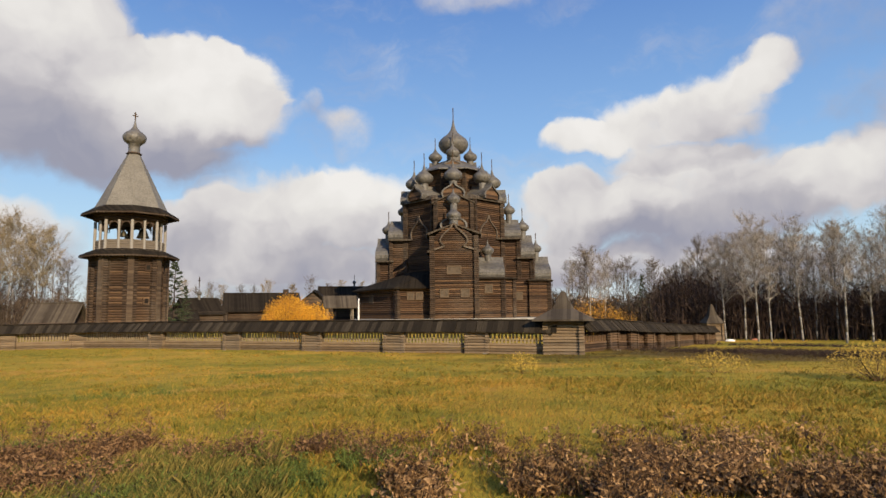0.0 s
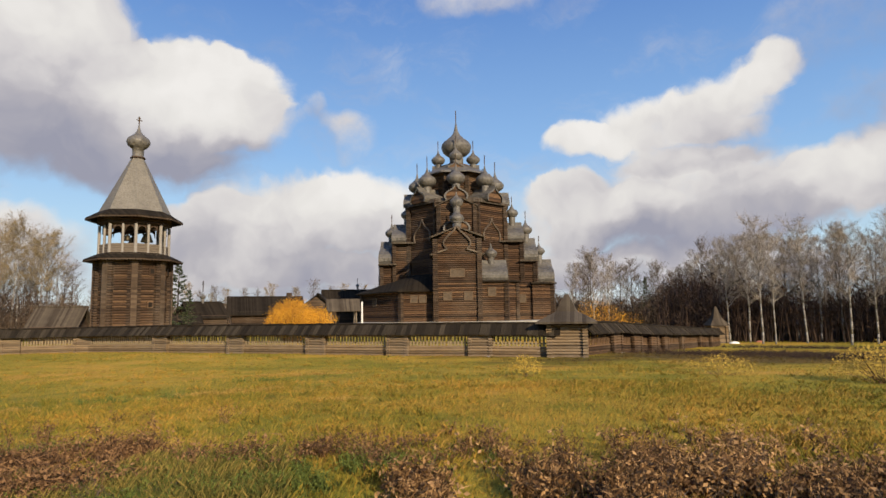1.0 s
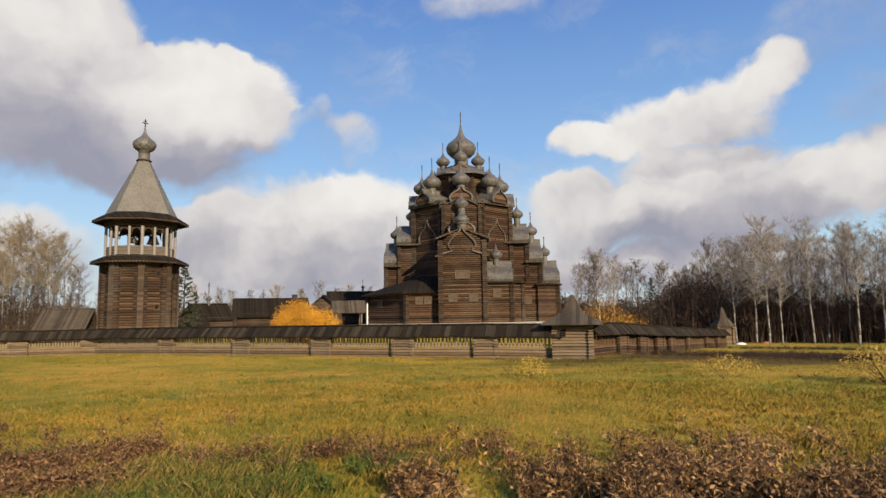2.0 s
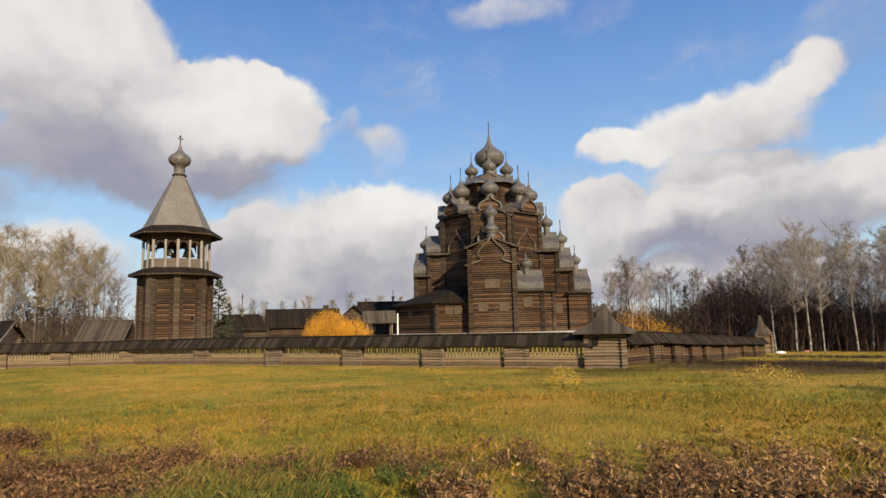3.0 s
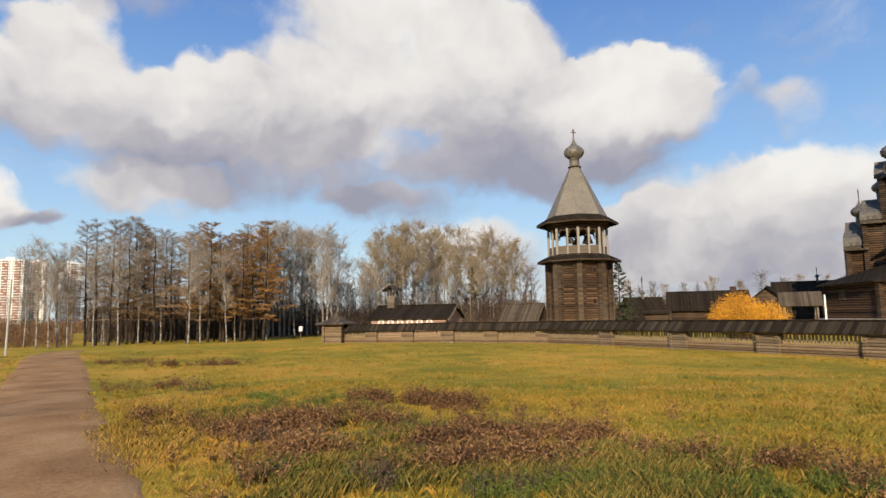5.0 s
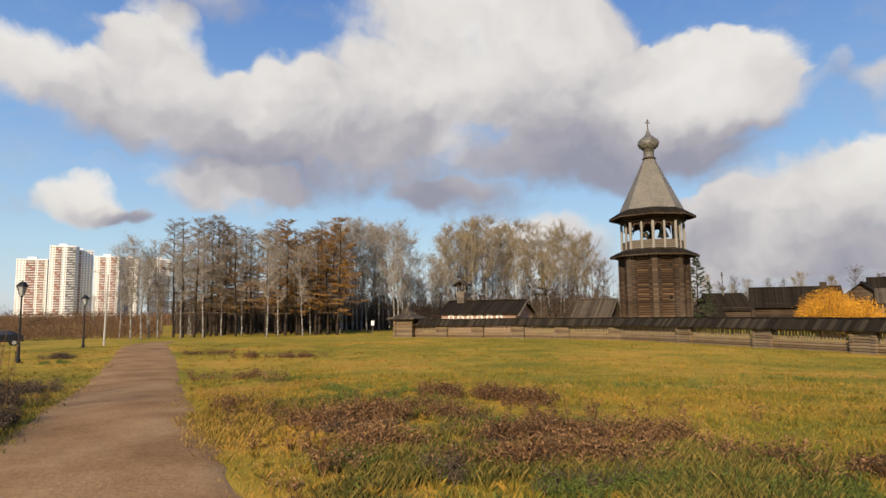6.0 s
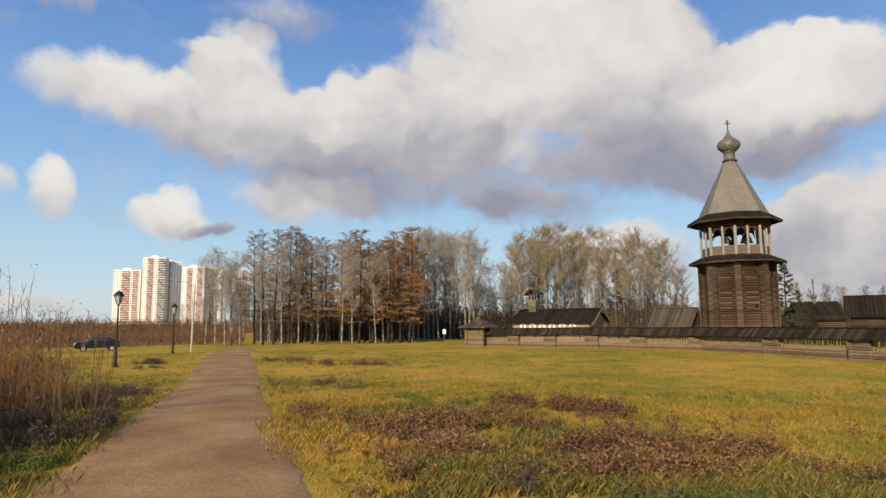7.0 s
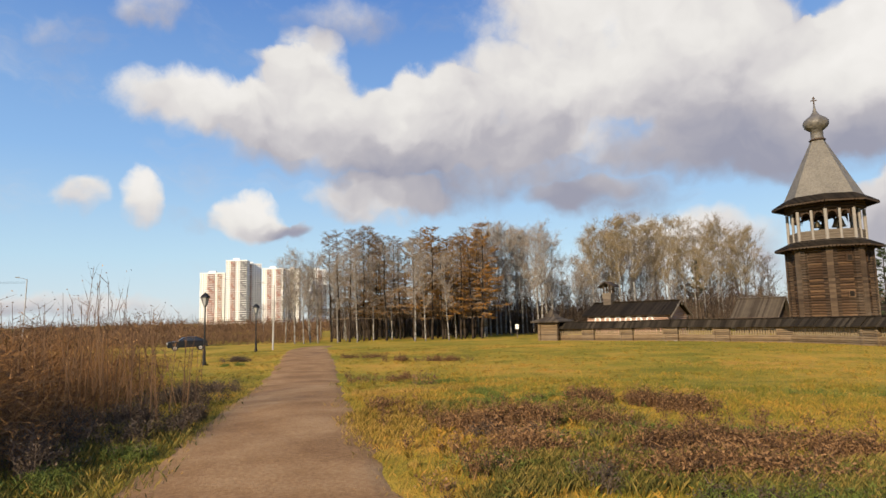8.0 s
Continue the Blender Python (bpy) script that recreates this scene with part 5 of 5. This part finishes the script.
weed_patch("dead_weeds", "under_brush", "dark tangle of dead stems along the path", [(92, 11, 2.4, 0.9, 1.0), (86, 13, 1.6, 0.9, 0.9), (100, 9, 2.0, 0.9, 0.9), (80.5, 22, 1.0, 1.0, 0.5), (83, 17, 1.0, 0.9, 0.6), (78.2, 44, 0.8, 0.6, 0.4)], 0.022, 380, 0.55)
material("straw_grass", leafy((0.2, 0.125, 0.025), (0.32, 0.2, 0.045), (0.42, 0.28, 0.08)))
weed_patch("straw_patch", "straw_grass", "pale flattened straw-coloured grass", [(33.6, 33, 2.6, 1.2, 3.0), (20, 17.5, 1.8, 0.6, 1.5), (31, 30, 2.0, 0.8, 1.2), (14, 25, 2.2, 0.8, 1.2), (36.5, 16.5, 1.2, 0.6, 0.4), (11, 14, 0.8, 0.4, 0.25), (25, 9.5, 1.2, 0.5, 0.3), (58, 7.5, 1.4, 0.8, 0.7), (64, 11, 1.2, 1.0, 0.7), (67, 17, 1.4, 1.5, 0.8), (62, 7.0, 0.8, 0.7, 0.4), (-22, 27, 3.0, 0.6, 0.3)], 0.0, 380, 0.12)
# extra stems that darken the gaps under the low plants
weed_patch("dead_weeds", "under_brush", "dark stems filling the gaps under the brown plants", [(-31, 6.4, 2.4, 1.3, 1.0), (-20, 6.1, 1.5, 1.0, 0.6), (-9, 5.9, 1.2, 0.7, 0.3), (36, 6.5, 1.8, 0.6, 1.0), (44, 7.2, 1.2, 0.6, 0.5), (30, 8.0, 1.2, 0.5, 0.6), (52.5, 9.5, 1.2, 0.5, 0.6)], 0.012, 260, 0.26)
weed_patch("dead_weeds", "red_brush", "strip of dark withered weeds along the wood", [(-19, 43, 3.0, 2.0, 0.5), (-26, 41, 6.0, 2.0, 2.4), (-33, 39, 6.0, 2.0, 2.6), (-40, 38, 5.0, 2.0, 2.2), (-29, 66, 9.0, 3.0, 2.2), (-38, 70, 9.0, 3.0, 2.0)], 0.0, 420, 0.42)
weed_patch("green_weeds", "dark_green", "dark green nettles and grass tufts", [(48, 13.5, 2.2, 0.9, 0.9), (54, 12.5, 1.8, 0.8, 0.7), (46, 9.6, 1.2, 0.6, 0.6), (37, 9.6, 1.2, 0.4, 0.5), (24, 7.5, 1.2, 0.5, 0.5), (40, 6.6, 0.8, 0.3, 0.5), (14, 7.3, 1.4, 0.4, 0.3), (60, 20, 1.5, 0.6, 0.4), (56, 15.5, 1.2, 0.5, 0.4), (84, 9.0, 1.2, 0.6, 0.8), (93, 8.0, 1.2, 0.6, 0.7), (78.6, 40, 0.8, 0.5, 0.6), (6, 7.0, 1.0, 0.4, 0.2), (46, 8.3, 0.8, 0.4, 0.3), (36, 6.3, 2.2, 0.7, 1.0), (24, 6.4, 1.6, 0.7, 0.8), (13, 6.3, 1.5, 0.6, 0.5), (50, 7.2, 1.0, 0.5, 0.4), (16, 22, 1.5, 0.6, 0.25), (28, 17, 1.4, 0.5, 0.25)], 0.0, 420, 0.24)


def small_bush(az, d, r, h, mat, label, n, leaf=0.05):
    stems, leaves = Shape(), Shape()
    for i in range(n):
        a, k = random.uniform(0, 6.283), math.sqrt(random.random())
        e = Vector((math.cos(a) * r * k, math.sin(a) * r * k, h * random.uniform(0.3, 1.0) * (1.05 - 0.45 * k * k)))
        if i % 40 == 0:
            stems.tube((e.x * 0.12, e.y * 0.12, -0.05), e, 0.008 * h, 0.003 * h, 3)
        leaf_quad(leaves, e + Vector((random.gauss(0, 0.06), random.gauss(0, 0.06), random.gauss(0, 0.06))) * h, leaf * random.uniform(0.6, 1.3))
    x, y = polar(az, d)
    t = thing("bush", label, "bush", pose(x, y, ground_z(x, y)))
    part("stem_tangle", stems, "hedge_stems", t)
    part("foliage", leaves, mat, t)
    return t


material("straw_leaves", leafy((0.2, 0.13, 0.02), (0.36, 0.235, 0.035), (0.5, 0.34, 0.06)))
small_bush(14.2, 62, 2.4, 4.1, "yellow_leaves", "golden-orange leafy bush behind the fence", 19000, 0.045)
small_bush(12.0, 62.5, 1.7, 3.3, "yellow_leaves", "golden-orange leafy bush behind the fence", 8000, 0.045)
small_bush(-13.6, 62, 2.6, 4.4, "yellow_leaves", "thin yellow-leaved bush behind the turret", 2800, 0.045)
small_bush(-16.0, 66, 1.8, 3.6, "yellow_leaves", "thin yellow-leaved bush behind the turret", 1300, 0.045)
small_bush(-7.0, 20.5, 0.55, 0.7, "straw_leaves", "small straw-yellow bush in the meadow", 560, 0.03)
small_bush(-23.5, 23, 1.1, 0.7, "straw_leaves", "small straw-yellow bush in the meadow", 800, 0.032)
small_bush(-34.8, 23, 1.3, 1.2, "straw_leaves", "small straw-yellow bush in the meadow", 2000, 0.034)
small_bush(61.5, 17.5, 0.4, 0.55, "hedge_stems", "small dry brown bush beside the path", 200, 0.03)

# ---- street things by the path ----


def street_lamp(az, d, h):
    x, y = polar(az, d)
    t = thing("street_lamp", "black iron lamp post with a lantern head on the path's edge", "street lamp", pose(x, y, ground_z(x, y) - 0.05), "lanterns along the path")
    part("pole", Shape().lathe([(0.13, 0), (0.13, 0.25), (0.09, 0.32), (0.085, 0.9), (0.06, 1.0), (0.045, h - 0.95), (0.1, h - 0.9), (0.05, h - 0.84)], 12), "black_iron", t)
    head = part("lantern", Shape().lathe([(0.1, h - 0.86), (0.13, h - 0.82), (0.25, h - 0.36), (0.24, h - 0.34)], 6), "lamp_glass", t, "frosted six-sided lantern")
    part("cap", Shape().lathe([(0.33, h - 0.36), (0.32, h - 0.3), (0.15, h - 0.1), (0.05, h - 0.06), (0.03, h)], 6), "black_iron", head)
    bars = Shape()
    for k in range(6):
        a = k * math.pi / 3
        bars.tube((0.135 * math.cos(a), 0.135 * math.sin(a), h - 0.84), (0.255 * math.cos(a), 0.255 * math.sin(a), h - 0.35), 0.014, 0.014, 4)
    part("glazing_bars", bars, "black_iron", head)


material("lamp_glass", speckle((0.3, 0.3, 0.29), (0.4, 0.4, 0.38), 3.0), 0.25, 0.5)
material("concrete", speckle((0.28, 0.27, 0.25), (0.42, 0.405, 0.375), 3.0))
material("white_paint", speckle((0.7, 0.7, 0.68), (0.82, 0.82, 0.8), 2.0), 0.6)
street_lamp(80.85, 42.0, 4.65)
street_lamp(76.6, 57.5, 4.3)


def utility_pole(az, d, h, lean=0.0):
    x, y = polar(az, d)
    t = thing("utility_pole", "pale concrete utility pole", "pole", pose(x, y, ground_z(x, y) - 0.1, 0, lean, az), "utility poles")
    part("shaft", Shape().tube((0, 0, 0), (0, 0, h), 0.095, 0.065, 8), "concrete", t)
    part("arm", Shape().tube((0, 0, h - 0.1), (-1.1, 0, h + 0.25), 0.04, 0.035, 5), "concrete", t)
    part("lamp_head", Shape().box(-1.6, -0.12, h + 0.2, -1.0, 0.12, h + 0.32), "concrete", t)


utility_pole(75.15, 65, 6.6, 1.0)
utility_pole(94.0, 120, 11.0, 1.5)
wire = Shape()
for k in range(2):
    a, b = Vector((*polar(94.0, 120), 8.9 + 0.2 * k)), Vector((*polar(110, 95), 9.2))
    c = Vector((*polar(78, 170), 9.5))
    for p, q in ((a, b),):
        last = p
        for i in range(1, 13):
            u = i / 12
            w = p.lerp(q, u) - Vector((0, 0, 4 * 0.8 * u * (1 - u)))
            wire.tube(last, w, 0.018, 0.018, 3)
            last = w
single("power_line", wire, "black_iron", "thin sagging power line on the concrete poles", "cable", kind="stuff")

x, y = polar(52.9, 80)
sign = thing("notice_board", "small white notice on a post at the wood's edge", "sign", pose(x, y, ground_z(x, y), 0, 0, 53))
part("post", Shape().tube((0, 0, 0), (0, 0, 1.5), 0.04, 0.04, 6), "grey_timber", sign)
part("board", Shape().box(-0.2, -0.06, 1.25, 0.2, -0.02, 1.85), "white_paint", sign, "plain white board")


def parked_car():
    x, y = polar(82.2, 74)
    t = thing("parked_car", "dark hatchback car parked beyond the thicket", "car", pose(x, y, ground_z(x, y), 0, 0, 81.95 + 4))
    side = [(-2.05, 0.35), (-2.1, 0.75), (-1.95, 0.98), (-1.0, 1.08), (-0.45, 1.46), (0.9, 1.5), (1.6, 1.2), (2.0, 1.0), (2.05, 0.4)]
    n = len(side)
    b = Shape().add([(u, -0.85 + (0.14 if w > 1.1 else 0), w) for u, w in side] + [(u, 0.85 - (0.14 if w > 1.1 else 0), w) for u, w in side],
                    [tuple(range(n))[::-1], tuple(range(n, 2 * n))] + [(i, (i + 1) % n, n + (i + 1) % n, n + i) for i in range(n)])
    part("body", b, "car_paint", t)
    part("window", Shape().add([(-0.85, -0.875, 1.08), (-0.4, -0.745, 1.4), (0.85, -0.745, 1.43), (1.35, -0.86, 1.12)], [(0, 3, 2, 1)]), "car_glass", t, "dark side glass")
    for u in (-1.3, 1.28):
        for v in (-0.78, 0.78):
            w = part("wheel", Shape().tube((u, v - 0.1, 0.32), (u, v + 0.1, 0.32), 0.32, 0.32, 16), "black_iron", t)
            part("rim", Shape().tube((u, v - 0.11, 0.32), (u, v + 0.11, 0.32), 0.19, 0.19, 12), "concrete", w)
    part("headlight", Shape().box(-2.11, -0.75, 0.72, -2.0, -0.45, 0.88), "white_paint", t)
    part("headlight", Shape().box(-2.11, 0.45, 0.72, -2.0, 0.75, 0.88), "white_paint", t)


material("car_paint", speckle((0.006, 0.0065, 0.008), (0.012, 0.0125, 0.015), 1.0), 0.35, 0.4)
material("car_glass", speckle((0.03, 0.035, 0.04), (0.04, 0.045, 0.05), 1.0), 0.1, 0.6)
parked_car()

# ---- village houses behind the fence ----


def gabled(parent, w, d, wall, ridge, over, wall_mat, roof_mat, lh=0.28):
    """A house whose ridge runs along x: w long, d deep."""
    b = part("wall", Shape().logs(rect(-w / 2, -d / 2, w / 2, d / 2), 0, wall, lh), wall_mat, parent)
    for s in (-1, 1):
        x = s * w / 2
        part("gable", Shape().add([(x, -d / 2, wall), (x, d / 2, wall), (x, 0, ridge - 0.1), (x - s * 0.2, -d / 2, wall), (x - s * 0.2, d / 2, wall), (x - s * 0.2, 0, ridge - 0.1)],
                                  [(0, 1, 2), (5, 4, 3), (0, 2, 5, 3), (1, 4, 5, 2)] if s > 0 else [(2, 1, 0), (3, 4, 5), (3, 5, 2, 0), (2, 5, 4, 1)]), wall_mat, b)
    r = Shape()
    for s in (-1, 1):
        y1, z1 = s * (d / 2 + over), wall - over * (ridge - wall) / (d / 2)
        e = w / 2 + over
        r.add([(-e, y1, z1), (e, y1, z1), (e, 0, ridge), (-e, 0, ridge), (-e, y1, z1 - 0.14), (e, y1, z1 - 0.14), (e, 0, ridge - 0.14), (-e, 0, ridge - 0.14)],
              [(0, 1, 2, 3), (7, 6, 5, 4), (0, 4, 5, 1), (1, 5, 6, 2), (3, 7, 4, 0)] if s < 0 else [(3, 2, 1, 0), (4, 5, 6, 7), (1, 5, 4, 0), (2, 6, 5, 1), (0, 4, 7, 3)])
    r.tube((-w / 2 - over, 0, ridge + 0.04), (w / 2 + over, 0, ridge + 0.04), 0.12, 0.12, 6)
    part("roof", r, roof_mat, parent)
    return b


def place(az, d, z=None, turn=0.0):
    x, y = polar(az, d)
    return pose(x, y, ground_z(x, y) if z is None else z, 0, 0, az + turn)


material("pink_plaster", speckle((0.36, 0.23, 0.175), (0.46, 0.31, 0.245), 1.2))
h = thing("low_house", "low pink-plastered house with a black board roof", "house", place(42.3, 78, -1.1, -24))
gabled(h, 9.8, 5.5, 2.75, 3.98, 0.6, "pink_plaster", "roof_boards", 0.25)
for k in range(6):
    x = -3.6 + 1.3 * k
    a = part("arch_niche", Shape().lathe([(0.42, 0), (0.42, 0.06)], 20), "white_paint", h, "white arched window surround", at=pose(x, -2.86, 1.95, 90))
    part("pane", Shape().lathe([(0.22, 0.0), (0.22, 0.02)], 16), "pink_plaster", a, at=pose(0, 0, 0.062))
part("bargeboard", Shape().tube((5.52, -3.35, 2.15), (5.52, 0, 4.05), 0.1, 0.1, 4).tube((5.52, 3.35, 2.15), (5.52, 0, 4.05), 0.1, 0.1, 4).tube((5.58, 0, 3.5), (5.58, 0, 4.5), 0.07, 0.05, 4), "grey_timber", h)
ch = part("chimney", Shape().box(-3.95, -0.5, 3.0, -2.95, 0.5, 5.25).box(-4.05, -0.58, 4.95, -2.85, 0.58, 5.2), "grey_timber", h, "grey boarded bell chimney")
cap = Shape()
for u in (-3.95, -3.1):
    for v in (-0.5, 0.35):
        cap.box(u, v, 5.25, u + 0.15, v + 0.15, 6.2)
for s in (-1, 1):
    cap.add([(-3.45 + s * 1.05, -0.9, 6.05), (-3.45 + s * 1.05, 0.9, 6.05), (-3.45, 0.9, 6.7), (-3.45, -0.9, 6.7), (-3.45 + s * 1.05, -0.9, 5.9), (-3.45 + s * 1.05, 0.9, 5.9), (-3.45, 0.9, 6.55), (-3.45, -0.9, 6.55)],
            [(0, 1, 2, 3), (7, 6, 5, 4), (0, 3, 7, 4), (1, 5, 6, 2), (0, 4, 5, 1)])
part("bell_cap", cap, "dark_logs", ch, "dark open cap with a little gable roof")

h = thing("shed", "grey-roofed open shed beside the bell tower", "shed", place(32.3, 88, -1.2, -25))
gabled(h, 4.6, 4.5, 1.9, 4.2, 0.7, "dark_logs", "grey_boards")
h = thing("dark_chapel", "small black log chapel with a tiny onion dome", "chapel", place(21.85, 112, -1.2, 25))
gabled(h, 6.0, 5.0, 3.0, 5.2, 0.5, "dark_logs", "roof_boards")
add_dome(h, 0, 0, 6.1, 0.5, 5.0, 8.9, 0.24)
h = thing("lean_barn", "black board outbuilding beside the chapel", "barn", place(23.4, 108, -1.2, 10))
gabled(h, 4.5, 4.0, 2.0, 3.2, 0.5, "dark_logs", "roof_boards")
h = thing("long_barn", "long dark log house with a board roof", "house", place(16.6, 125, -1.2, 4))
gabled(h, 12.5, 8.0, 3.6, 6.4, 0.9, "dark_logs", "roof_boards")
part("chimney", Shape().box(4.0, -0.5, 5.7, 5.0, 0.5, 7.2), "dark_logs", h)
h = thing("gabled_house", "dark gabled log house", "house", place(11.8, 118, -1.2, 84))
gabled(h, 8.0, 6.5, 4.0, 6.6, 0.8, "dark_logs", "roof_boards")
h = thing("far_hall", "far dark hall with a long board roof", "house", place(8.4, 135, -1.2, 6))
gabled(h, 14.0, 8.0, 4.5, 8.0, 0.8, "dark_logs", "roof_boards")
add_dome(h, 0.0, 0, 9.0, 0.4, 7.8, 10.6, 0.2)
h = thing("well_house", "open-sided well shelter with a grey board roof", "well", place(9.75, 96, -1.0, 6))
r = Shape()
for s in (-1, 1):
    r.add([(-2.6, s * 1.9, 3.2), (2.6, s * 1.9, 3.2), (2.6, 0, 5.0), (-2.6, 0, 5.0), (-2.6, s * 1.9, 3.05), (2.6, s * 1.9, 3.05), (2.6, 0, 4.85), (-2.6, 0, 4.85)],
          [(0, 1, 2, 3), (7, 6, 5, 4), (0, 4, 5, 1), (1, 5, 6, 2), (3, 7, 4, 0)] if s < 0 else [(3, 2, 1, 0), (4, 5, 6, 7), (1, 5, 4, 0), (2, 6, 5, 1), (0, 4, 7, 3)])
part("roof", r, "grey_boards", h)
for u in (-1.9, 1.9):
    for v in (-1.3, 1.3):
        part("post", Shape().tube((u, v, 0), (u, v, 3.3), 0.14, 0.12, 8), "grey_timber", h)
part("log_crib", Shape().logs(rect(-1.2, -1, 1.2, 1), 0, 1.3, 0.22), "dark_logs", h)
x, y = polar(8.0, 85)
single("white_post", Shape().tube((0, 0, 0), (0, 0, 4.3), 0.11, 0.1, 8), "white_paint", "slim white post in the churchyard", "post", pose(x, y, -1.0))

# ---- tower blocks in the distance ----
material("block_white", speckle((0.72, 0.71, 0.68), (0.82, 0.81, 0.79), 0.05), 0.8)
material("block_red", speckle((0.34, 0.12, 0.075), (0.42, 0.17, 0.11), 0.1), 0.8)
material("block_glass", speckle((0.07, 0.075, 0.085), (0.16, 0.16, 0.17), 0.12), 0.4, 0.5)
material("block_tan", speckle((0.4, 0.21, 0.14), (0.5, 0.3, 0.21), 0.1), 0.8)


def tower_block(az, d, w, depth, floors, turn, stripes, label):
    """A tall block; stripes: middle, width and material of the coloured balcony bays on the front."""
    x, y = polar(az, d)
    fh = 2.9
    H = floors * fh
    t = thing("apartment_tower", label, "apartment tower", pose(x, y, -2, 0, 0, az + turn), "distant apartment towers")
    part("wall", Shape().box(-w / 2, 0, 0, w / 2, depth, H).box(-w / 2 - 0.3, -0.3, H, w / 2 + 0.3, depth + 0.3, H + 1.2).box(-w * 0.2, depth * 0.3, H + 1.2, w * 0.1, depth * 0.6, H + 4), "block_white", t)
    cols = max(4, int(w / 3.0))
    wide = w / cols
    for c in range(cols):
        u = -w / 2 + (c + 0.5) * wide
        mat = next((m for mid, sw, m in stripes if abs(u / w - mid) < sw / 2), None)
        if mat:
            bay = part("balcony_column", Shape().box(u - wide / 2 + 0.02, -0.5, 3, u + wide / 2 - 0.02, -0.01, H - 1), mat, t, "coloured column of balconies")
            g, rails = Shape(), Shape()
            for f in range(1, floors):
                g.box(u - wide * 0.4, -0.62, f * fh + 1.15, u + wide * 0.4, -0.51, f * fh + 2.6)
                if (f + c) % 5:
                    rails.box(u - wide * 0.48, -1.4, f * fh, u + wide * 0.48, -0.63, f * fh + 0.65)
            tagged(part("balcony_glass", g, "block_glass", bay), kind="stuff")
            tagged(part("balcony_parapet", rails, "block_white", bay), kind="stuff")
        else:
            g = Shape()
            for f in range(1, floors):
                g.box(u - 0.7, -0.1, f * fh + 1.0, u + 0.7, 0.1, f * fh + 2.35)
            tagged(part("window_column", g, "block_glass", t), kind="stuff")
    for s in (-1, 1):
        g = Shape()
        for c in range(4):
            v = depth * (c + 0.5) / 4
            for f in range(1, floors):
                g.box(s * w / 2 - 0.1, v - 1.0, f * fh + 0.9, s * w / 2 + 0.1, v + 1.0, f * fh + 2.4)
        tagged(part("window_column", g, "block_glass", t), kind="stuff")


tower_block(80.3, 880, 32, 18, 24, -14, [(-0.05, 0.25, "block_red"), (0.32, 0.2, "block_tan")], "white and brick-red high-rise block beyond the wood")
tower_block(78.3, 850, 27, 18, 29, -12, [(-0.15, 0.3, "block_red"), (0.34, 0.25, "block_glass")], "tall white high-rise block with brick-red balcony stacks")
tower_block(77.0, 866, 26, 20, 28, 10, [(-0.1, 0.3, "block_tan")], "tall white high-rise block beyond the wood")
tower_block(75.2, 840, 27, 18, 25, -14, [(-0.16, 0.28, "block_red"), (0.3, 0.2, "block_red")], "white high-rise block with red balcony stacks")
tower_block(73.5, 850, 18, 22, 25, -8, [(0.0, 0.5, "block_glass")], "high-rise block with grey glazed balconies")
tower_block(71.0, 900, 20, 20, 26, 20, [(0.0, 0.3, "block_tan")], "high-rise block half hidden by trees")
tower_block(60.5, 1000, 24, 20, 12, 20, [(0.0, 0.4, "block_tan")], "far block behind the wood")

# small heaps at the wood's edge
for az, d, mat, label, k in ((-24.7, 84, "white_paint", "low white tarpaulin-covered heap on the grass", 0.5), (-26.6, 88, "block_red", "low reddish heap on the grass", 0.45)):
    x, y = polar(az, d)
    single("covered_heap", Shape().lathe([(1.0 * k, -0.1), (0.95 * k, 0.2 * k), (0.6 * k, 0.4 * k), (0.2 * k, 0.5 * k)], 12), mat, label, "heap", pose(x, y, ground_z(x, y)) @ Matrix.Diagonal((1.3, 0.8, 1, 1)), smooth=True)
